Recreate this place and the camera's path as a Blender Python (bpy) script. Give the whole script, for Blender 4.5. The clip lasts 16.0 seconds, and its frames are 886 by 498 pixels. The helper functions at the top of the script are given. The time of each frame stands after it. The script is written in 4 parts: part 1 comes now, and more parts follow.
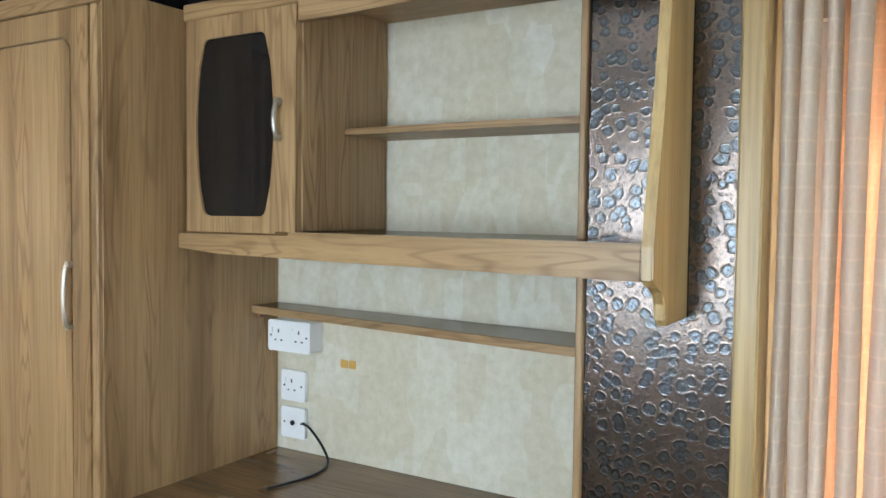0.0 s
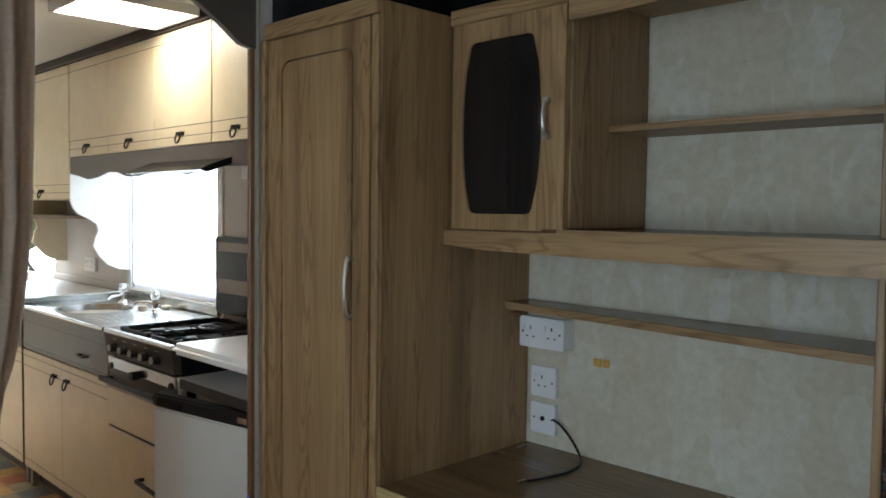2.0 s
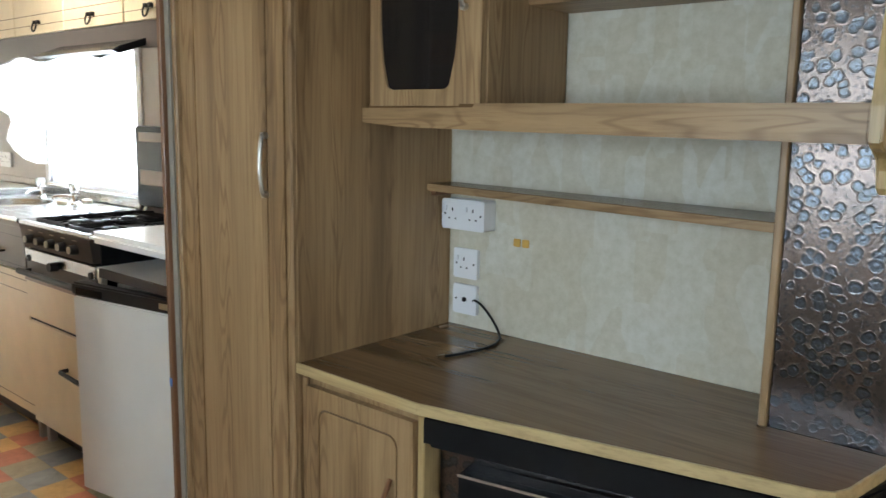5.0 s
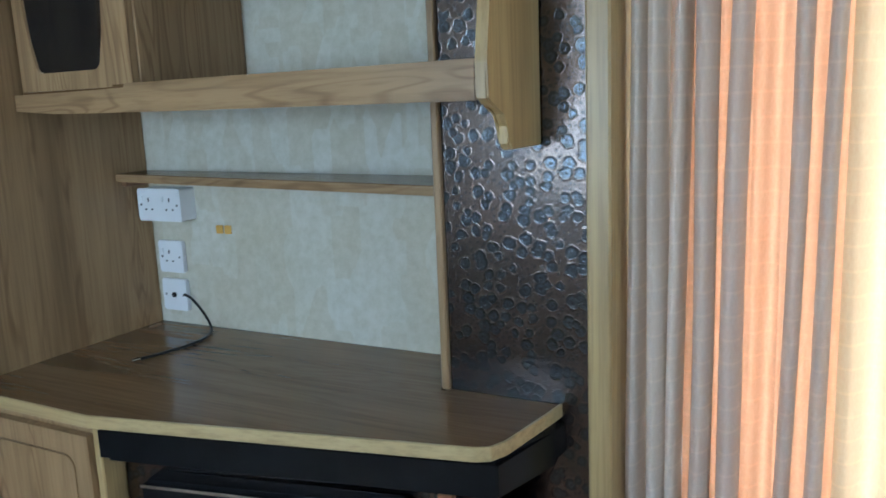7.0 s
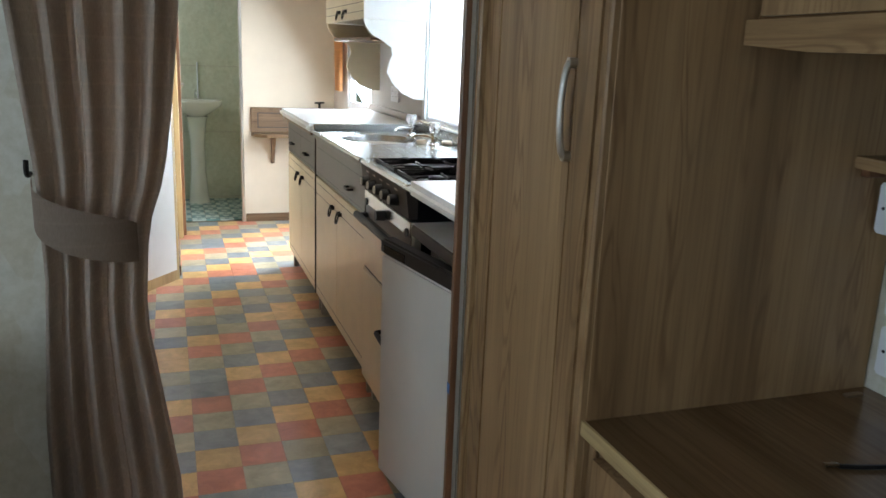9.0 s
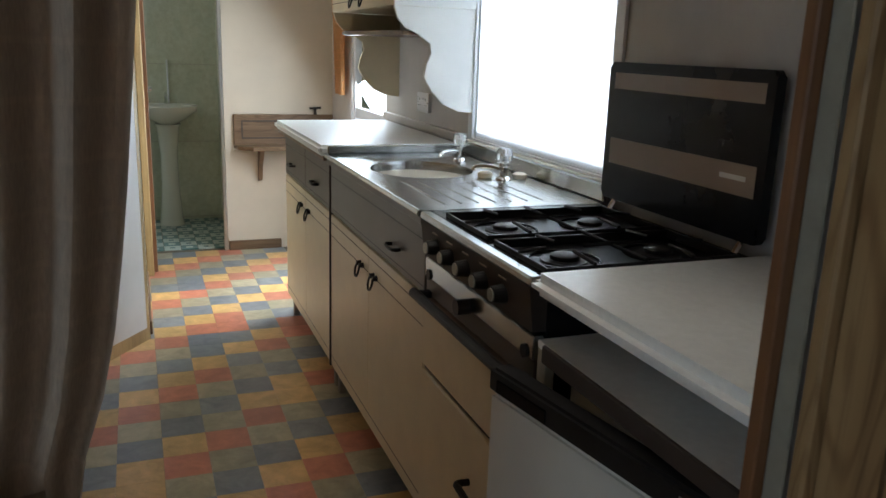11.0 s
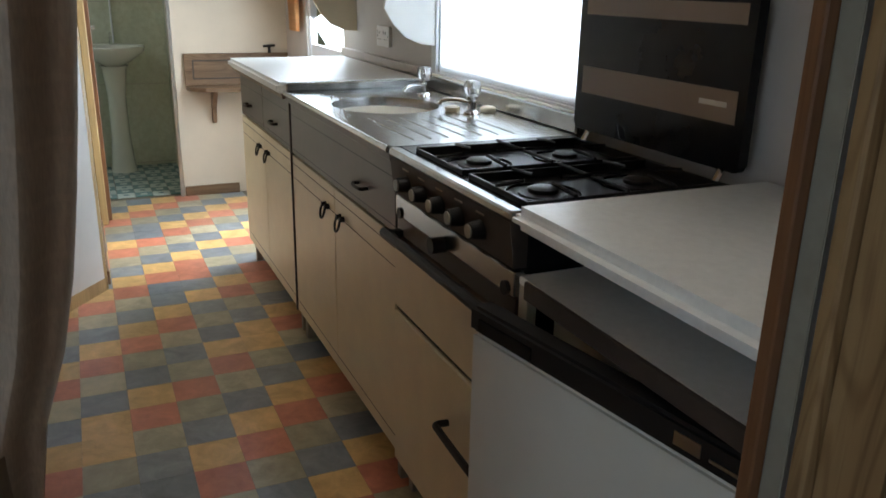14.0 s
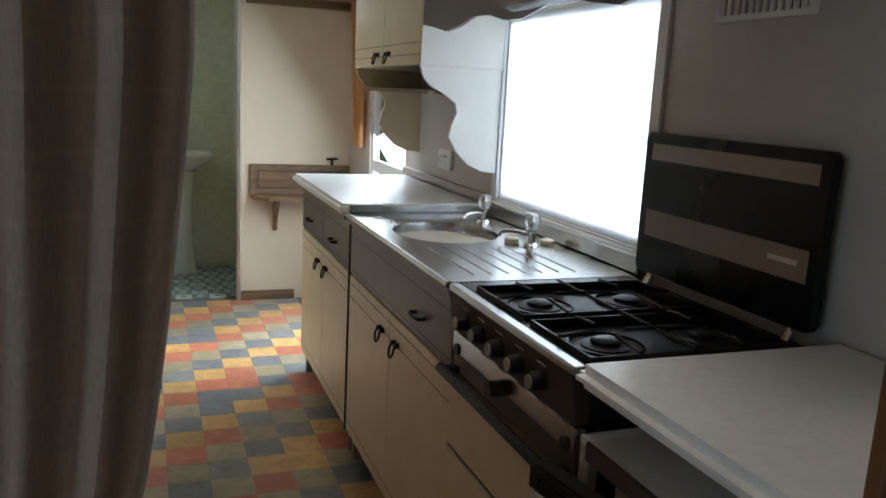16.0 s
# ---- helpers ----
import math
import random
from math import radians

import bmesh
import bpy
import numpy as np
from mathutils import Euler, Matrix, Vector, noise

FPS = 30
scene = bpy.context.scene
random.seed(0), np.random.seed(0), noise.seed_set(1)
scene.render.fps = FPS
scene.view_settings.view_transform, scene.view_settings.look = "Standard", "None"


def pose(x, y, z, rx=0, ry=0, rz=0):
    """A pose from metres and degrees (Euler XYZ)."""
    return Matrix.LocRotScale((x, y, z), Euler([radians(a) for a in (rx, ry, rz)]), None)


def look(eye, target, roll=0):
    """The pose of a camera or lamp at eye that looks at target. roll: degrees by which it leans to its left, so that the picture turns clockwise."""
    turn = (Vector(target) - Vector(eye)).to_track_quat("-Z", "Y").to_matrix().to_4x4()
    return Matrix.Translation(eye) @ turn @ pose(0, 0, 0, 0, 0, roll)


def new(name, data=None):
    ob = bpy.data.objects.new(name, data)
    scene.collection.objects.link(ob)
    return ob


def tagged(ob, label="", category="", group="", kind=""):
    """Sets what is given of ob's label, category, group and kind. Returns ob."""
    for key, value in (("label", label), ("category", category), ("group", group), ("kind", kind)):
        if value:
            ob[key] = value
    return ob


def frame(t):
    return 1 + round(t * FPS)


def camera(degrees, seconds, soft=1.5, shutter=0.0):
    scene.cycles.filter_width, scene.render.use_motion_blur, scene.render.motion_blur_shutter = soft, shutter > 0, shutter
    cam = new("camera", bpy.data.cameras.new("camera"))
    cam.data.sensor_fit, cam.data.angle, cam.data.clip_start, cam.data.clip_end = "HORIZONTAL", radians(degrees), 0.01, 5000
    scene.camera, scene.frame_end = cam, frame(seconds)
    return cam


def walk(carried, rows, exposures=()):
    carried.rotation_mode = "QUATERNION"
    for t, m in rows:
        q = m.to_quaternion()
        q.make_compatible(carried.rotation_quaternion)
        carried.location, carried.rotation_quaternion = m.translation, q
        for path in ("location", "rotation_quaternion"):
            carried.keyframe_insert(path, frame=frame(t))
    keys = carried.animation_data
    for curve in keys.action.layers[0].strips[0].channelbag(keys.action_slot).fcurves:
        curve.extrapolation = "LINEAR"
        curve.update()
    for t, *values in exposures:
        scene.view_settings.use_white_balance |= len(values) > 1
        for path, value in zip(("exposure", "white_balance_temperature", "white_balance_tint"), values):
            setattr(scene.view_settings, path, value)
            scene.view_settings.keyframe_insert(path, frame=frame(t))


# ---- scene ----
cam = camera(58.2, 16.0, 1.5, 0.25)
PATH = [
    (0, (-1.152, -2.676, 1.371), (0.558, -1.642, 1.281), 0.7),
    (0.5, (-1.166, -2.662, 1.377), (0.524, -1.594, 1.334), 0.4),
    (1, (-1.195, -2.628, 1.383), (0.448, -1.488, 1.362), 0.2),
    (1.5, (-1.234, -2.578, 1.375), (0.313, -1.311, 1.333), 0.0),
    (2, (-1.261, -2.551, 1.365), (0.153, -1.14, 1.268), 0.7),
    (2.5, (-1.294, -2.509, 1.333), (0.083, -1.067, 1.18), 1.0),
    (3, (-1.295, -2.484, 1.328), (0.002, -0.98, 1.093), 1.6),
    (5.5, (-1.162, -2.646, 1.283), (0.39, -1.426, 0.962), 0.2),
    (6, (-1.09, -2.723, 1.289), (0.539, -1.601, 0.99), -0.7),
    (6.5, (-1.018, -2.819, 1.285), (0.733, -1.894, 1.004), -1.3),
    (7, (-0.988, -2.806, 1.264), (0.748, -1.883, 0.898), -2.4),
    (7.5, (-0.938, -2.677, 1.252), (0.608, -1.476, 0.842), -2.6),
    (8, (-0.806, -2.489, 1.264), (0.515, -1.036, 0.883), -3.8),
    (8.3, (-0.766, -2.378, 1.249), (0.406, -0.819, 0.807), -2.1),
    (8.5, (-0.705, -2.294, 1.217), (0.319, -0.633, 0.776), -0.9),
    (8.7, (-0.671, -2.237, 1.261), (0.177, -0.488, 0.789), 1.8),
    (9, (-0.63, -2.125, 1.248), (0.008, -0.29, 0.775), 2.2),
    (11.5, (-0.612, -1.058, 1.269), (0.139, 0.729, 0.776), 1.4),
    (12, (-0.623, -1.051, 1.275), (0.226, 0.699, 0.81), -0.4),
    (12.5, (-0.607, -1.084, 1.266), (0.281, 0.642, 0.785), -0.3),
    (13, (-0.598, -1.095, 1.22), (0.248, 0.606, 0.593), -0.7),
    (13.5, (-0.598, -1.086, 1.209), (0.205, 0.618, 0.536), 0.8),
    (14, (-0.617, -1.085, 1.236), (0.165, 0.645, 0.607), 1.2),
    (14.5, (-0.63, -1.069, 1.277), (0.144, 0.707, 0.781), 2.6),
    (15, (-0.633, -1.057, 1.285), (0.07, 0.762, 0.84), 1.7),
    (15.5, (-0.635, -1.047, 1.289), (0.026, 0.791, 0.855), 1.3),
    (16, (-0.633, -1.049, 1.307), (0.056, 0.789, 0.922), 3.0),
]
EXPOSURE = [(0, 1.25, 6350, 10), (0.5, 1.05, 6350, 10), (1.0, 0.75, 6250, 10), (1.5, 0.20, 6250, 9), (2.0, -0.35, 6250, 10), (2.5, -0.35, 6250, 10), (3.2, -0.10, 6250, 10), (5.3, 0.65, 6300, 10), (6.0, 0.80, 6250, 10), (6.5, 0.60, 5700, 8), (7.0, 0.55, 5300, 5), (7.5, 0.85, 5700, 7), (8.0, 0.60, 6200, 9), (8.5, 0.10, 6200, 10), (9.0, -0.45, 6100, 10), (11.3, -1.40, 6200, 10), (12.5, -1.40, 6200, 10), (13.0, -1.25, 6200, 10), (13.5, -1.10, 6200, 10), (14.0, -1.20, 6200, 10), (14.5, -1.35, 6200, 10), (16.0, -1.50, 6200, 10)]
walk(cam, [(t, look(eye, target, roll)) for t, eye, target, roll in PATH], EXPOSURE)

# ---- world and light ----
world = bpy.data.worlds.new("sky")
scene.world = world
world.use_nodes = True
wn = world.node_tree
sky = wn.nodes.new("ShaderNodeTexSky")
sky.sky_type, sky.sun_disc = "NISHITA", False
sky.sun_elevation, sky.sun_rotation = radians(52), radians(80)
wn.links.new(sky.outputs[0], wn.nodes["Background"].inputs[0])
wn.nodes["Background"].inputs[1].default_value = 0.1

sun = new("sun", bpy.data.lights.new("sun", "SUN"))
sun.data.energy, sun.data.angle, sun.data.color = 3.0, radians(8), (1.0, 0.95, 0.88)
sun.matrix_world = look((6, 4.2, 8.2), (0, 2.9, 0))


def area_light(name, eye, target, w, h, watts, color=(0.80, 0.92, 1.0)):
    lamp = new(name, bpy.data.lights.new(name, "AREA"))
    lamp.data.shape, lamp.data.size, lamp.data.size_y = "RECTANGLE", w, h
    lamp.data.energy, lamp.data.color = watts, color
    lamp.matrix_world = look(eye, target)
    return lamp


area_light("daylight_kitchen", (0.585, 1.08, 1.27), (-1, 1.08, 1.27), 0.90, 0.62, 42)
area_light("daylight_door", (0.60, 2.98, 1.05), (-0.6, 2.80, 0.25), 0.66, 1.6, 72)
area_light("daylight_west", (-2.35, -1.65, 1.25), (0, -1.65, 1.15), 1.0, 0.85, 13, (0.75, 0.90, 1.0))
# Added lamp at an unseen bay window, to lighten the lounge.
area_light("fill_west_bay", (-2.35, -3.4, 1.25), (0, -3.2, 1.15), 1.2, 0.85, 1.5)
# South window is assumed, out of view; its lamp fills the lounge.
area_light("daylight_south", (-0.9, -4.645, 1.25), (-0.9, 0, 1.1), 1.9, 0.85, 5)
area_light("daylight_east", (0.66, -3.19, 1.10), (-1, -3.19, 1.1), 1.40, 1.28, 9, (1.0, 0.96, 0.90))
# Added fill lamp inside the washroom; no window stands behind it.
area_light("fill_bath", (-1.28, 4.3, 1.5), (0, 4.3, 0.8), 0.5, 0.5, 8)


# ---- materials ----
def material(name, rough=0.5, metal=0.0, color=(0.5, 0.5, 0.5)):
    m = bpy.data.materials.new(name)
    m.use_nodes = True
    b = m.node_tree.nodes["Principled BSDF"]
    b.inputs["Base Color"].default_value = (*color, 1)
    b.inputs["Roughness"].default_value, b.inputs["Metallic"].default_value = rough, metal
    return m, m.node_tree, b


def coords(nt, scale, source="Object"):
    tc, mp = nt.nodes.new("ShaderNodeTexCoord"), nt.nodes.new("ShaderNodeMapping")
    mp.inputs["Scale"].default_value = scale
    nt.links.new(tc.outputs[source], mp.inputs["Vector"])
    return mp.outputs["Vector"]


def noise_tex(nt, vec, scale, detail=4.0, rough=0.55, warp=0.0):
    n = nt.nodes.new("ShaderNodeTexNoise")
    for key, value in (("Scale", scale), ("Detail", detail), ("Roughness", rough), ("Distortion", warp)):
        n.inputs[key].default_value = value
    nt.links.new(vec, n.inputs["Vector"])
    return n.outputs["Fac"]


def ramp(nt, fac, stops):
    r = nt.nodes.new("ShaderNodeValToRGB")
    while len(r.color_ramp.elements) < len(stops):
        r.color_ramp.elements.new(0.5)
    for e, (p, c) in zip(r.color_ramp.elements, stops):
        e.position, e.color = p, (*c, 1)
    nt.links.new(fac, r.inputs["Fac"])
    return r.outputs["Color"]


def mix(nt, a, b, fac, mode="MIX"):
    n = nt.nodes.new("ShaderNodeMix")
    n.data_type, n.blend_type = "RGBA", mode
    if isinstance(fac, float):
        n.inputs[0].default_value = fac
    else:
        nt.links.new(fac, n.inputs[0])
    nt.links.new(a, n.inputs[6])
    nt.links.new(b, n.inputs[7])
    return n.outputs[2]


def bump(nt, b, height, strength=0.1, distance=0.002):
    n = nt.nodes.new("ShaderNodeBump")
    n.inputs["Strength"].default_value, n.inputs["Distance"].default_value = strength, distance
    nt.links.new(height, n.inputs["Height"])
    nt.links.new(n.outputs["Normal"], b.inputs["Normal"])


def wood(name, axis, light, mid, dark, rough=0.42, figure=0.75):
    """Printed wood laminate: long grain along an axis, with bands of arched heartwood figure and small knots."""
    m, nt, b = material(name, rough)

    def stretched(f):
        k = [1.0, 1.0, 1.0]
        k[axis] = f
        return coords(nt, k)

    fine = noise_tex(nt, stretched(0.03), 120, 5, 0.62)
    broad = noise_tex(nt, stretched(0.06), 11, 3, 0.5, 0.5)
    base = ramp(nt, broad, ((0.25, dark), (0.42, mid), (0.58, light), (0.72, mid)))
    streak = ramp(nt, fine, ((0.32, (0.60, 0.55, 0.50)), (0.55, (1, 1, 1)), (0.75, (1.0, 0.98, 0.96))))
    tone = mix(nt, base, streak, 0.6, "MULTIPLY")
    band = noise_tex(nt, stretched(0.02), 10.0, 2, 0.5)
    heart = ramp(nt, band, ((0.46, (0, 0, 0)), (0.58, (figure, figure, figure))))
    swell = nt.nodes.new("ShaderNodeMath")
    swell.operation = "MULTIPLY"
    swell.inputs[1].default_value = 60.0
    nt.links.new(noise_tex(nt, stretched(0.11), 17.0, 1.5, 0.45, 0.3), swell.inputs[0])
    rings = nt.nodes.new("ShaderNodeMath")
    rings.operation = "SINE"
    nt.links.new(swell.outputs[0], rings.inputs[0])
    arch_lines = ramp(nt, rings.outputs[0], ((0.05, (1.04, 1.03, 1.02)), (0.6, (0.86, 0.82, 0.77)), (1.0, (0.62, 0.54, 0.46))))
    tone = mix(nt, tone, arch_lines, heart, "MULTIPLY")
    knots = nt.nodes.new("ShaderNodeTexVoronoi")
    knots.inputs["Scale"].default_value = 9.0
    nt.links.new(stretched(0.5), knots.inputs["Vector"])
    spot = ramp(nt, knots.outputs["Distance"], ((0.04, (0.42, 0.33, 0.26)), (0.10, (0.8, 0.75, 0.7)), (0.17, (1, 1, 1))))
    tone = mix(nt, tone, spot, heart, "MULTIPLY")
    nt.links.new(tone, b.inputs["Base Color"])
    bump(nt, b, fine, 0.12, 0.0006)
    return m


OAK = ((0.375, 0.238, 0.117), (0.300, 0.184, 0.087), (0.20, 0.116, 0.051))
M_OAK = wood("oak_laminate_upright", 2, *OAK)
M_OAK_Y = wood("oak_laminate_level", 1, *OAK)
M_TOP = wood("counter_laminate", 1, (0.195, 0.115, 0.056), (0.158, 0.091, 0.043), (0.12, 0.067, 0.031), 0.22, 0.35)
M_LIP = wood("pine_edging", 1, (0.52, 0.385, 0.19), (0.46, 0.33, 0.155), (0.38, 0.26, 0.115), 0.4, 0.1)
M_LIP_V = wood("pine_edging_upright", 2, (0.50, 0.355, 0.16), (0.43, 0.295, 0.13), (0.35, 0.23, 0.10), 0.38, 0.1)
M_DARKWOOD = wood("brown_wood_trim", 2, (0.22, 0.10, 0.045), (0.18, 0.08, 0.035), (0.12, 0.05, 0.022), 0.35, 0.1)
M_LEDGE = wood("brown_ledge_wood", 0, (0.20, 0.12, 0.065), (0.16, 0.095, 0.05), (0.11, 0.065, 0.035), 0.4)


def plain(name, color, rough=0.5, metal=0.0, vary=0.12, scale=9.0, bumps=0.05, fine=160.0):
    m, nt, b = material(name, rough, metal, color)
    v = coords(nt, (1, 1, 1))
    n = noise_tex(nt, v, scale, 5, 0.6)
    lo, hi = tuple(c * (1 - vary) for c in color), tuple(min(1, c * (1 + vary)) for c in color)
    nt.links.new(ramp(nt, n, ((0.3, lo), (0.7, hi))), b.inputs["Base Color"])
    if bumps:
        bump(nt, b, noise_tex(nt, v, fine, 3, 0.5), bumps, 0.001)
    return m


def wallpaper(name, a, c, d):
    """Mottled paper with faint upright brush blocks."""
    m, nt, b = material(name, 0.7)
    v = coords(nt, (1, 1, 1))
    n1 = noise_tex(nt, v, 38, 6, 0.7)
    blocks = nt.nodes.new("ShaderNodeTexVoronoi")
    blocks.distance = "CHEBYCHEV"
    blocks.inputs["Scale"].default_value = 13
    nt.links.new(coords(nt, (1.3, 1.3, 0.6)), blocks.inputs["Vector"])
    sep = nt.nodes.new("ShaderNodeSeparateColor")
    nt.links.new(blocks.outputs["Color"], sep.inputs[0])
    base = ramp(nt, sep.outputs[0], ((0.0, a), (0.45, a), (0.6, c), (0.85, c), (1.0, d)))
    mott = ramp(nt, n1, ((0.3, (0.80, 0.78, 0.70)), (0.62, (1, 1, 1))))
    big = ramp(nt, noise_tex(nt, v, 3.2, 4, 0.6), ((0.35, (0.92, 0.9, 0.84)), (0.65, (1, 1, 1))))
    soft = nt.nodes.new("ShaderNodeRGB")
    soft.outputs[0].default_value = (*a, 1)
    tone = mix(nt, soft.outputs[0], base, 0.72)
    tone = mix(nt, tone, mott, 0.8, "MULTIPLY")
    tone = mix(nt, tone, big, 0.7, "MULTIPLY")
    nt.links.new(tone, b.inputs["Base Color"])
    bump(nt, b, n1, 0.12, 0.001)
    return m


M_PAPER = wallpaper("beige_wallpaper", (0.63, 0.585, 0.485), (0.68, 0.655, 0.58), (0.72, 0.705, 0.66))
M_BATH = wallpaper("green_bath_wall", (0.68, 0.68, 0.55), (0.62, 0.64, 0.51), (0.72, 0.72, 0.59))


def copper():
    """Lacquered copper sheet with dark ringed patina blisters of several sizes."""
    m, nt, b = material("embossed_copper", 0.21, 1.0)
    flat, turn = nt.nodes.new("ShaderNodeSeparateXYZ"), nt.nodes.new("ShaderNodeCombineXYZ")
    nt.links.new(coords(nt, (1, 1, 1)), flat.inputs[0])
    nt.links.new(flat.outputs["Y"], turn.inputs["X"])
    nt.links.new(flat.outputs["Z"], turn.inputs["Y"])
    v = turn.outputs[0]
    warp = nt.nodes.new("ShaderNodeTexNoise")
    warp.inputs["Scale"].default_value = 55
    nt.links.new(v, warp.inputs["Vector"])
    add = nt.nodes.new("ShaderNodeVectorMath")
    add.operation = "MULTIPLY_ADD"
    nt.links.new(warp.outputs["Color"], add.inputs[0])
    add.inputs[1].default_value = (0.010, 0.010, 0.010)
    nt.links.new(v, add.inputs[2])
    cells = []
    for scale, spread in ((34, 0.20), (88, 0.26)):
        vor = nt.nodes.new("ShaderNodeTexVoronoi")
        vor.voronoi_dimensions = "2D"
        vor.inputs["Scale"].default_value = scale
        nt.links.new(add.outputs[0], vor.inputs["Vector"])
        pick = nt.nodes.new("ShaderNodeSeparateColor")
        nt.links.new(vor.outputs["Color"], pick.inputs[0])
        size = nt.nodes.new("ShaderNodeMath")
        size.operation = "MULTIPLY_ADD"
        nt.links.new(pick.outputs[0], size.inputs[0])
        size.inputs[1].default_value = spread
        nt.links.new(vor.outputs["Distance"], size.inputs[2])
        cells.append(size.outputs[0])
    white, ink = (1, 1, 1), (0.016, 0.020, 0.029)
    big = ramp(nt, cells[0], ((0.0, (0.07, 0.08, 0.105)), (0.10, ink), (0.22, (0.060, 0.075, 0.105)), (0.31, ink), (0.42, (0.012, 0.014, 0.018)), (0.49, (0.125, 0.077, 0.058)), (0.8, (0.095, 0.055, 0.039))))
    small = ramp(nt, cells[1], ((0.10, (0.35, 0.38, 0.46)), (0.30, (0.2, 0.21, 0.26)), (0.36, white)))
    patch = ramp(nt, noise_tex(nt, v, 9, 4, 0.6), ((0.32, (0.45, 0.43, 0.42)), (0.62, white)))
    tone = mix(nt, mix(nt, big, patch, 0.9, "MULTIPLY"), small, 0.85, "MULTIPLY")
    nt.links.new(tone, b.inputs["Base Color"])
    h = mix(nt, ramp(nt, cells[0], ((0.05, (0.6, 0.6, 0.6)), (0.2, (0.2, 0.2, 0.2)), (0.36, (0.35, 0.35, 0.35)), (0.47, (1, 1, 1)), (0.56, (0.5, 0.5, 0.5)))),
            ramp(nt, cells[1], ((0.1, (0.2, 0.2, 0.2)), (0.28, (0.9, 0.9, 0.9)), (0.40, (0.5, 0.5, 0.5)))), 0.3)
    bump(nt, b, h, 0.34, 0.0018)
    b.inputs["Coat Weight"].default_value, b.inputs["Coat Roughness"].default_value, b.inputs["Coat IOR"].default_value = 1.0, 0.2, 1.72
    bn = [n for n in nt.nodes if n.bl_idname == "ShaderNodeBump"][0]
    nt.links.new(bn.outputs["Normal"], b.inputs["Coat Normal"])
    return m


M_COPPER = copper()


def cloth(name, a, c, through_light=0.0, lines=True):
    m, nt, b = material(name, 0.85)
    v = coords(nt, (1, 1, 1))
    weave = noise_tex(nt, coords(nt, (1, 1, 0.25)), 420, 2, 0.5)
    tone = ramp(nt, weave, ((0.3, c), (0.7, a)))
    if lines:
        wave = nt.nodes.new("ShaderNodeTexWave")
        wave.bands_direction = "Z"
        wave.inputs["Scale"].default_value = 7.5
        wave.inputs["Distortion"].default_value = 0.4
        nt.links.new(v, wave.inputs["Vector"])
        line = ramp(nt, wave.outputs["Fac"], ((0.0, (1.22, 1.2, 1.18)), (0.02, (1.2, 1.18, 1.15)), (0.05, (1, 1, 1))))
        tone = mix(nt, tone, line, 0.35, "MULTIPLY")
    nt.links.new(tone, b.inputs["Base Color"])
    bump(nt, b, weave, 0.25, 0.0008)
    if through_light:
        tr, mx = nt.nodes.new("ShaderNodeBsdfTranslucent"), nt.nodes.new("ShaderNodeMixShader")
        nt.links.new(tone, tr.inputs["Color"])
        mx.inputs[0].default_value = through_light
        nt.links.new(b.outputs[0], mx.inputs[1])
        nt.links.new(tr.outputs[0], mx.inputs[2])
        nt.links.new(mx.outputs[0], nt.nodes["Material Output"].inputs["Surface"])
    return m


M_DRAPE = cloth("brown_check_cloth", (0.52, 0.43, 0.35), (0.43, 0.35, 0.285))
M_CURTAIN = cloth("beige_curtain_cloth", (0.90, 0.81, 0.73), (0.84, 0.74, 0.65), 0.12)
M_SHEER = cloth("cream_sheer_cloth", (0.88, 0.76, 0.56), (0.83, 0.69, 0.48), 0.45)
M_LINING = cloth("amber_curtain_lining", (0.80, 0.54, 0.35), (0.74, 0.47, 0.29), 0.42)
M_AMBER = cloth("amber_short_curtain", (0.80, 0.52, 0.28), (0.72, 0.44, 0.2), 0.45)

M_CREAM = plain("cream_laminate", (0.72, 0.62, 0.43), 0.35, vary=0.05, bumps=0.02)
M_CREAMLINE = plain("brown_groove_line", (0.16, 0.10, 0.06), 0.5)
M_TAUPE = plain("grey_brown_laminate", (0.085, 0.067, 0.058), 0.38, vary=0.1)
M_IRON = plain("black_iron", (0.02, 0.017, 0.015), 0.4, 0.6, vary=0.3)
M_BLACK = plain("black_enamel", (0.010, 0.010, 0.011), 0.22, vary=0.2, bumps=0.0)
M_BLACK.node_tree.nodes["Principled BSDF"].inputs["Specular IOR Level"].default_value = 0.2
M_BLACKMATT = plain("black_plastic", (0.014, 0.013, 0.013), 0.42, vary=0.2)
M_BLACKMATT.node_tree.nodes["Principled BSDF"].inputs["Specular IOR Level"].default_value = 0.28
M_STEEL = plain("stainless_steel", (0.50, 0.505, 0.50), 0.24, 1.0, vary=0.08, scale=30, bumps=0.04, fine=300)
M_CHROME = plain("chrome", (0.75, 0.75, 0.75), 0.1, 1.0, vary=0.05, bumps=0.0)
M_NICKEL = plain("brushed_nickel", (0.55, 0.53, 0.50), 0.28, 1.0, vary=0.1, bumps=0.0)
M_WORKTOP = plain("white_worktop", (0.80, 0.80, 0.79), 0.3, vary=0.05, scale=60, bumps=0.03)
M_FRIDGE = plain("white_fridge_enamel", (0.68, 0.66, 0.61), 0.35, vary=0.04, scale=5, bumps=0.02)
M_PLASTIC = plain("white_plastic", (0.80, 0.80, 0.82), 0.3, vary=0.02, bumps=0.0)
M_PAINT = plain("white_wall_board", (0.74, 0.73, 0.71), 0.55, vary=0.05, scale=4)
M_CREAMWALL = plain("cream_wall_board", (0.58, 0.49, 0.38), 0.6, vary=0.05, scale=4)
M_GREYWALL = plain("pale_grey_wall_board", (0.56, 0.525, 0.50), 0.5, vary=0.07, scale=5)
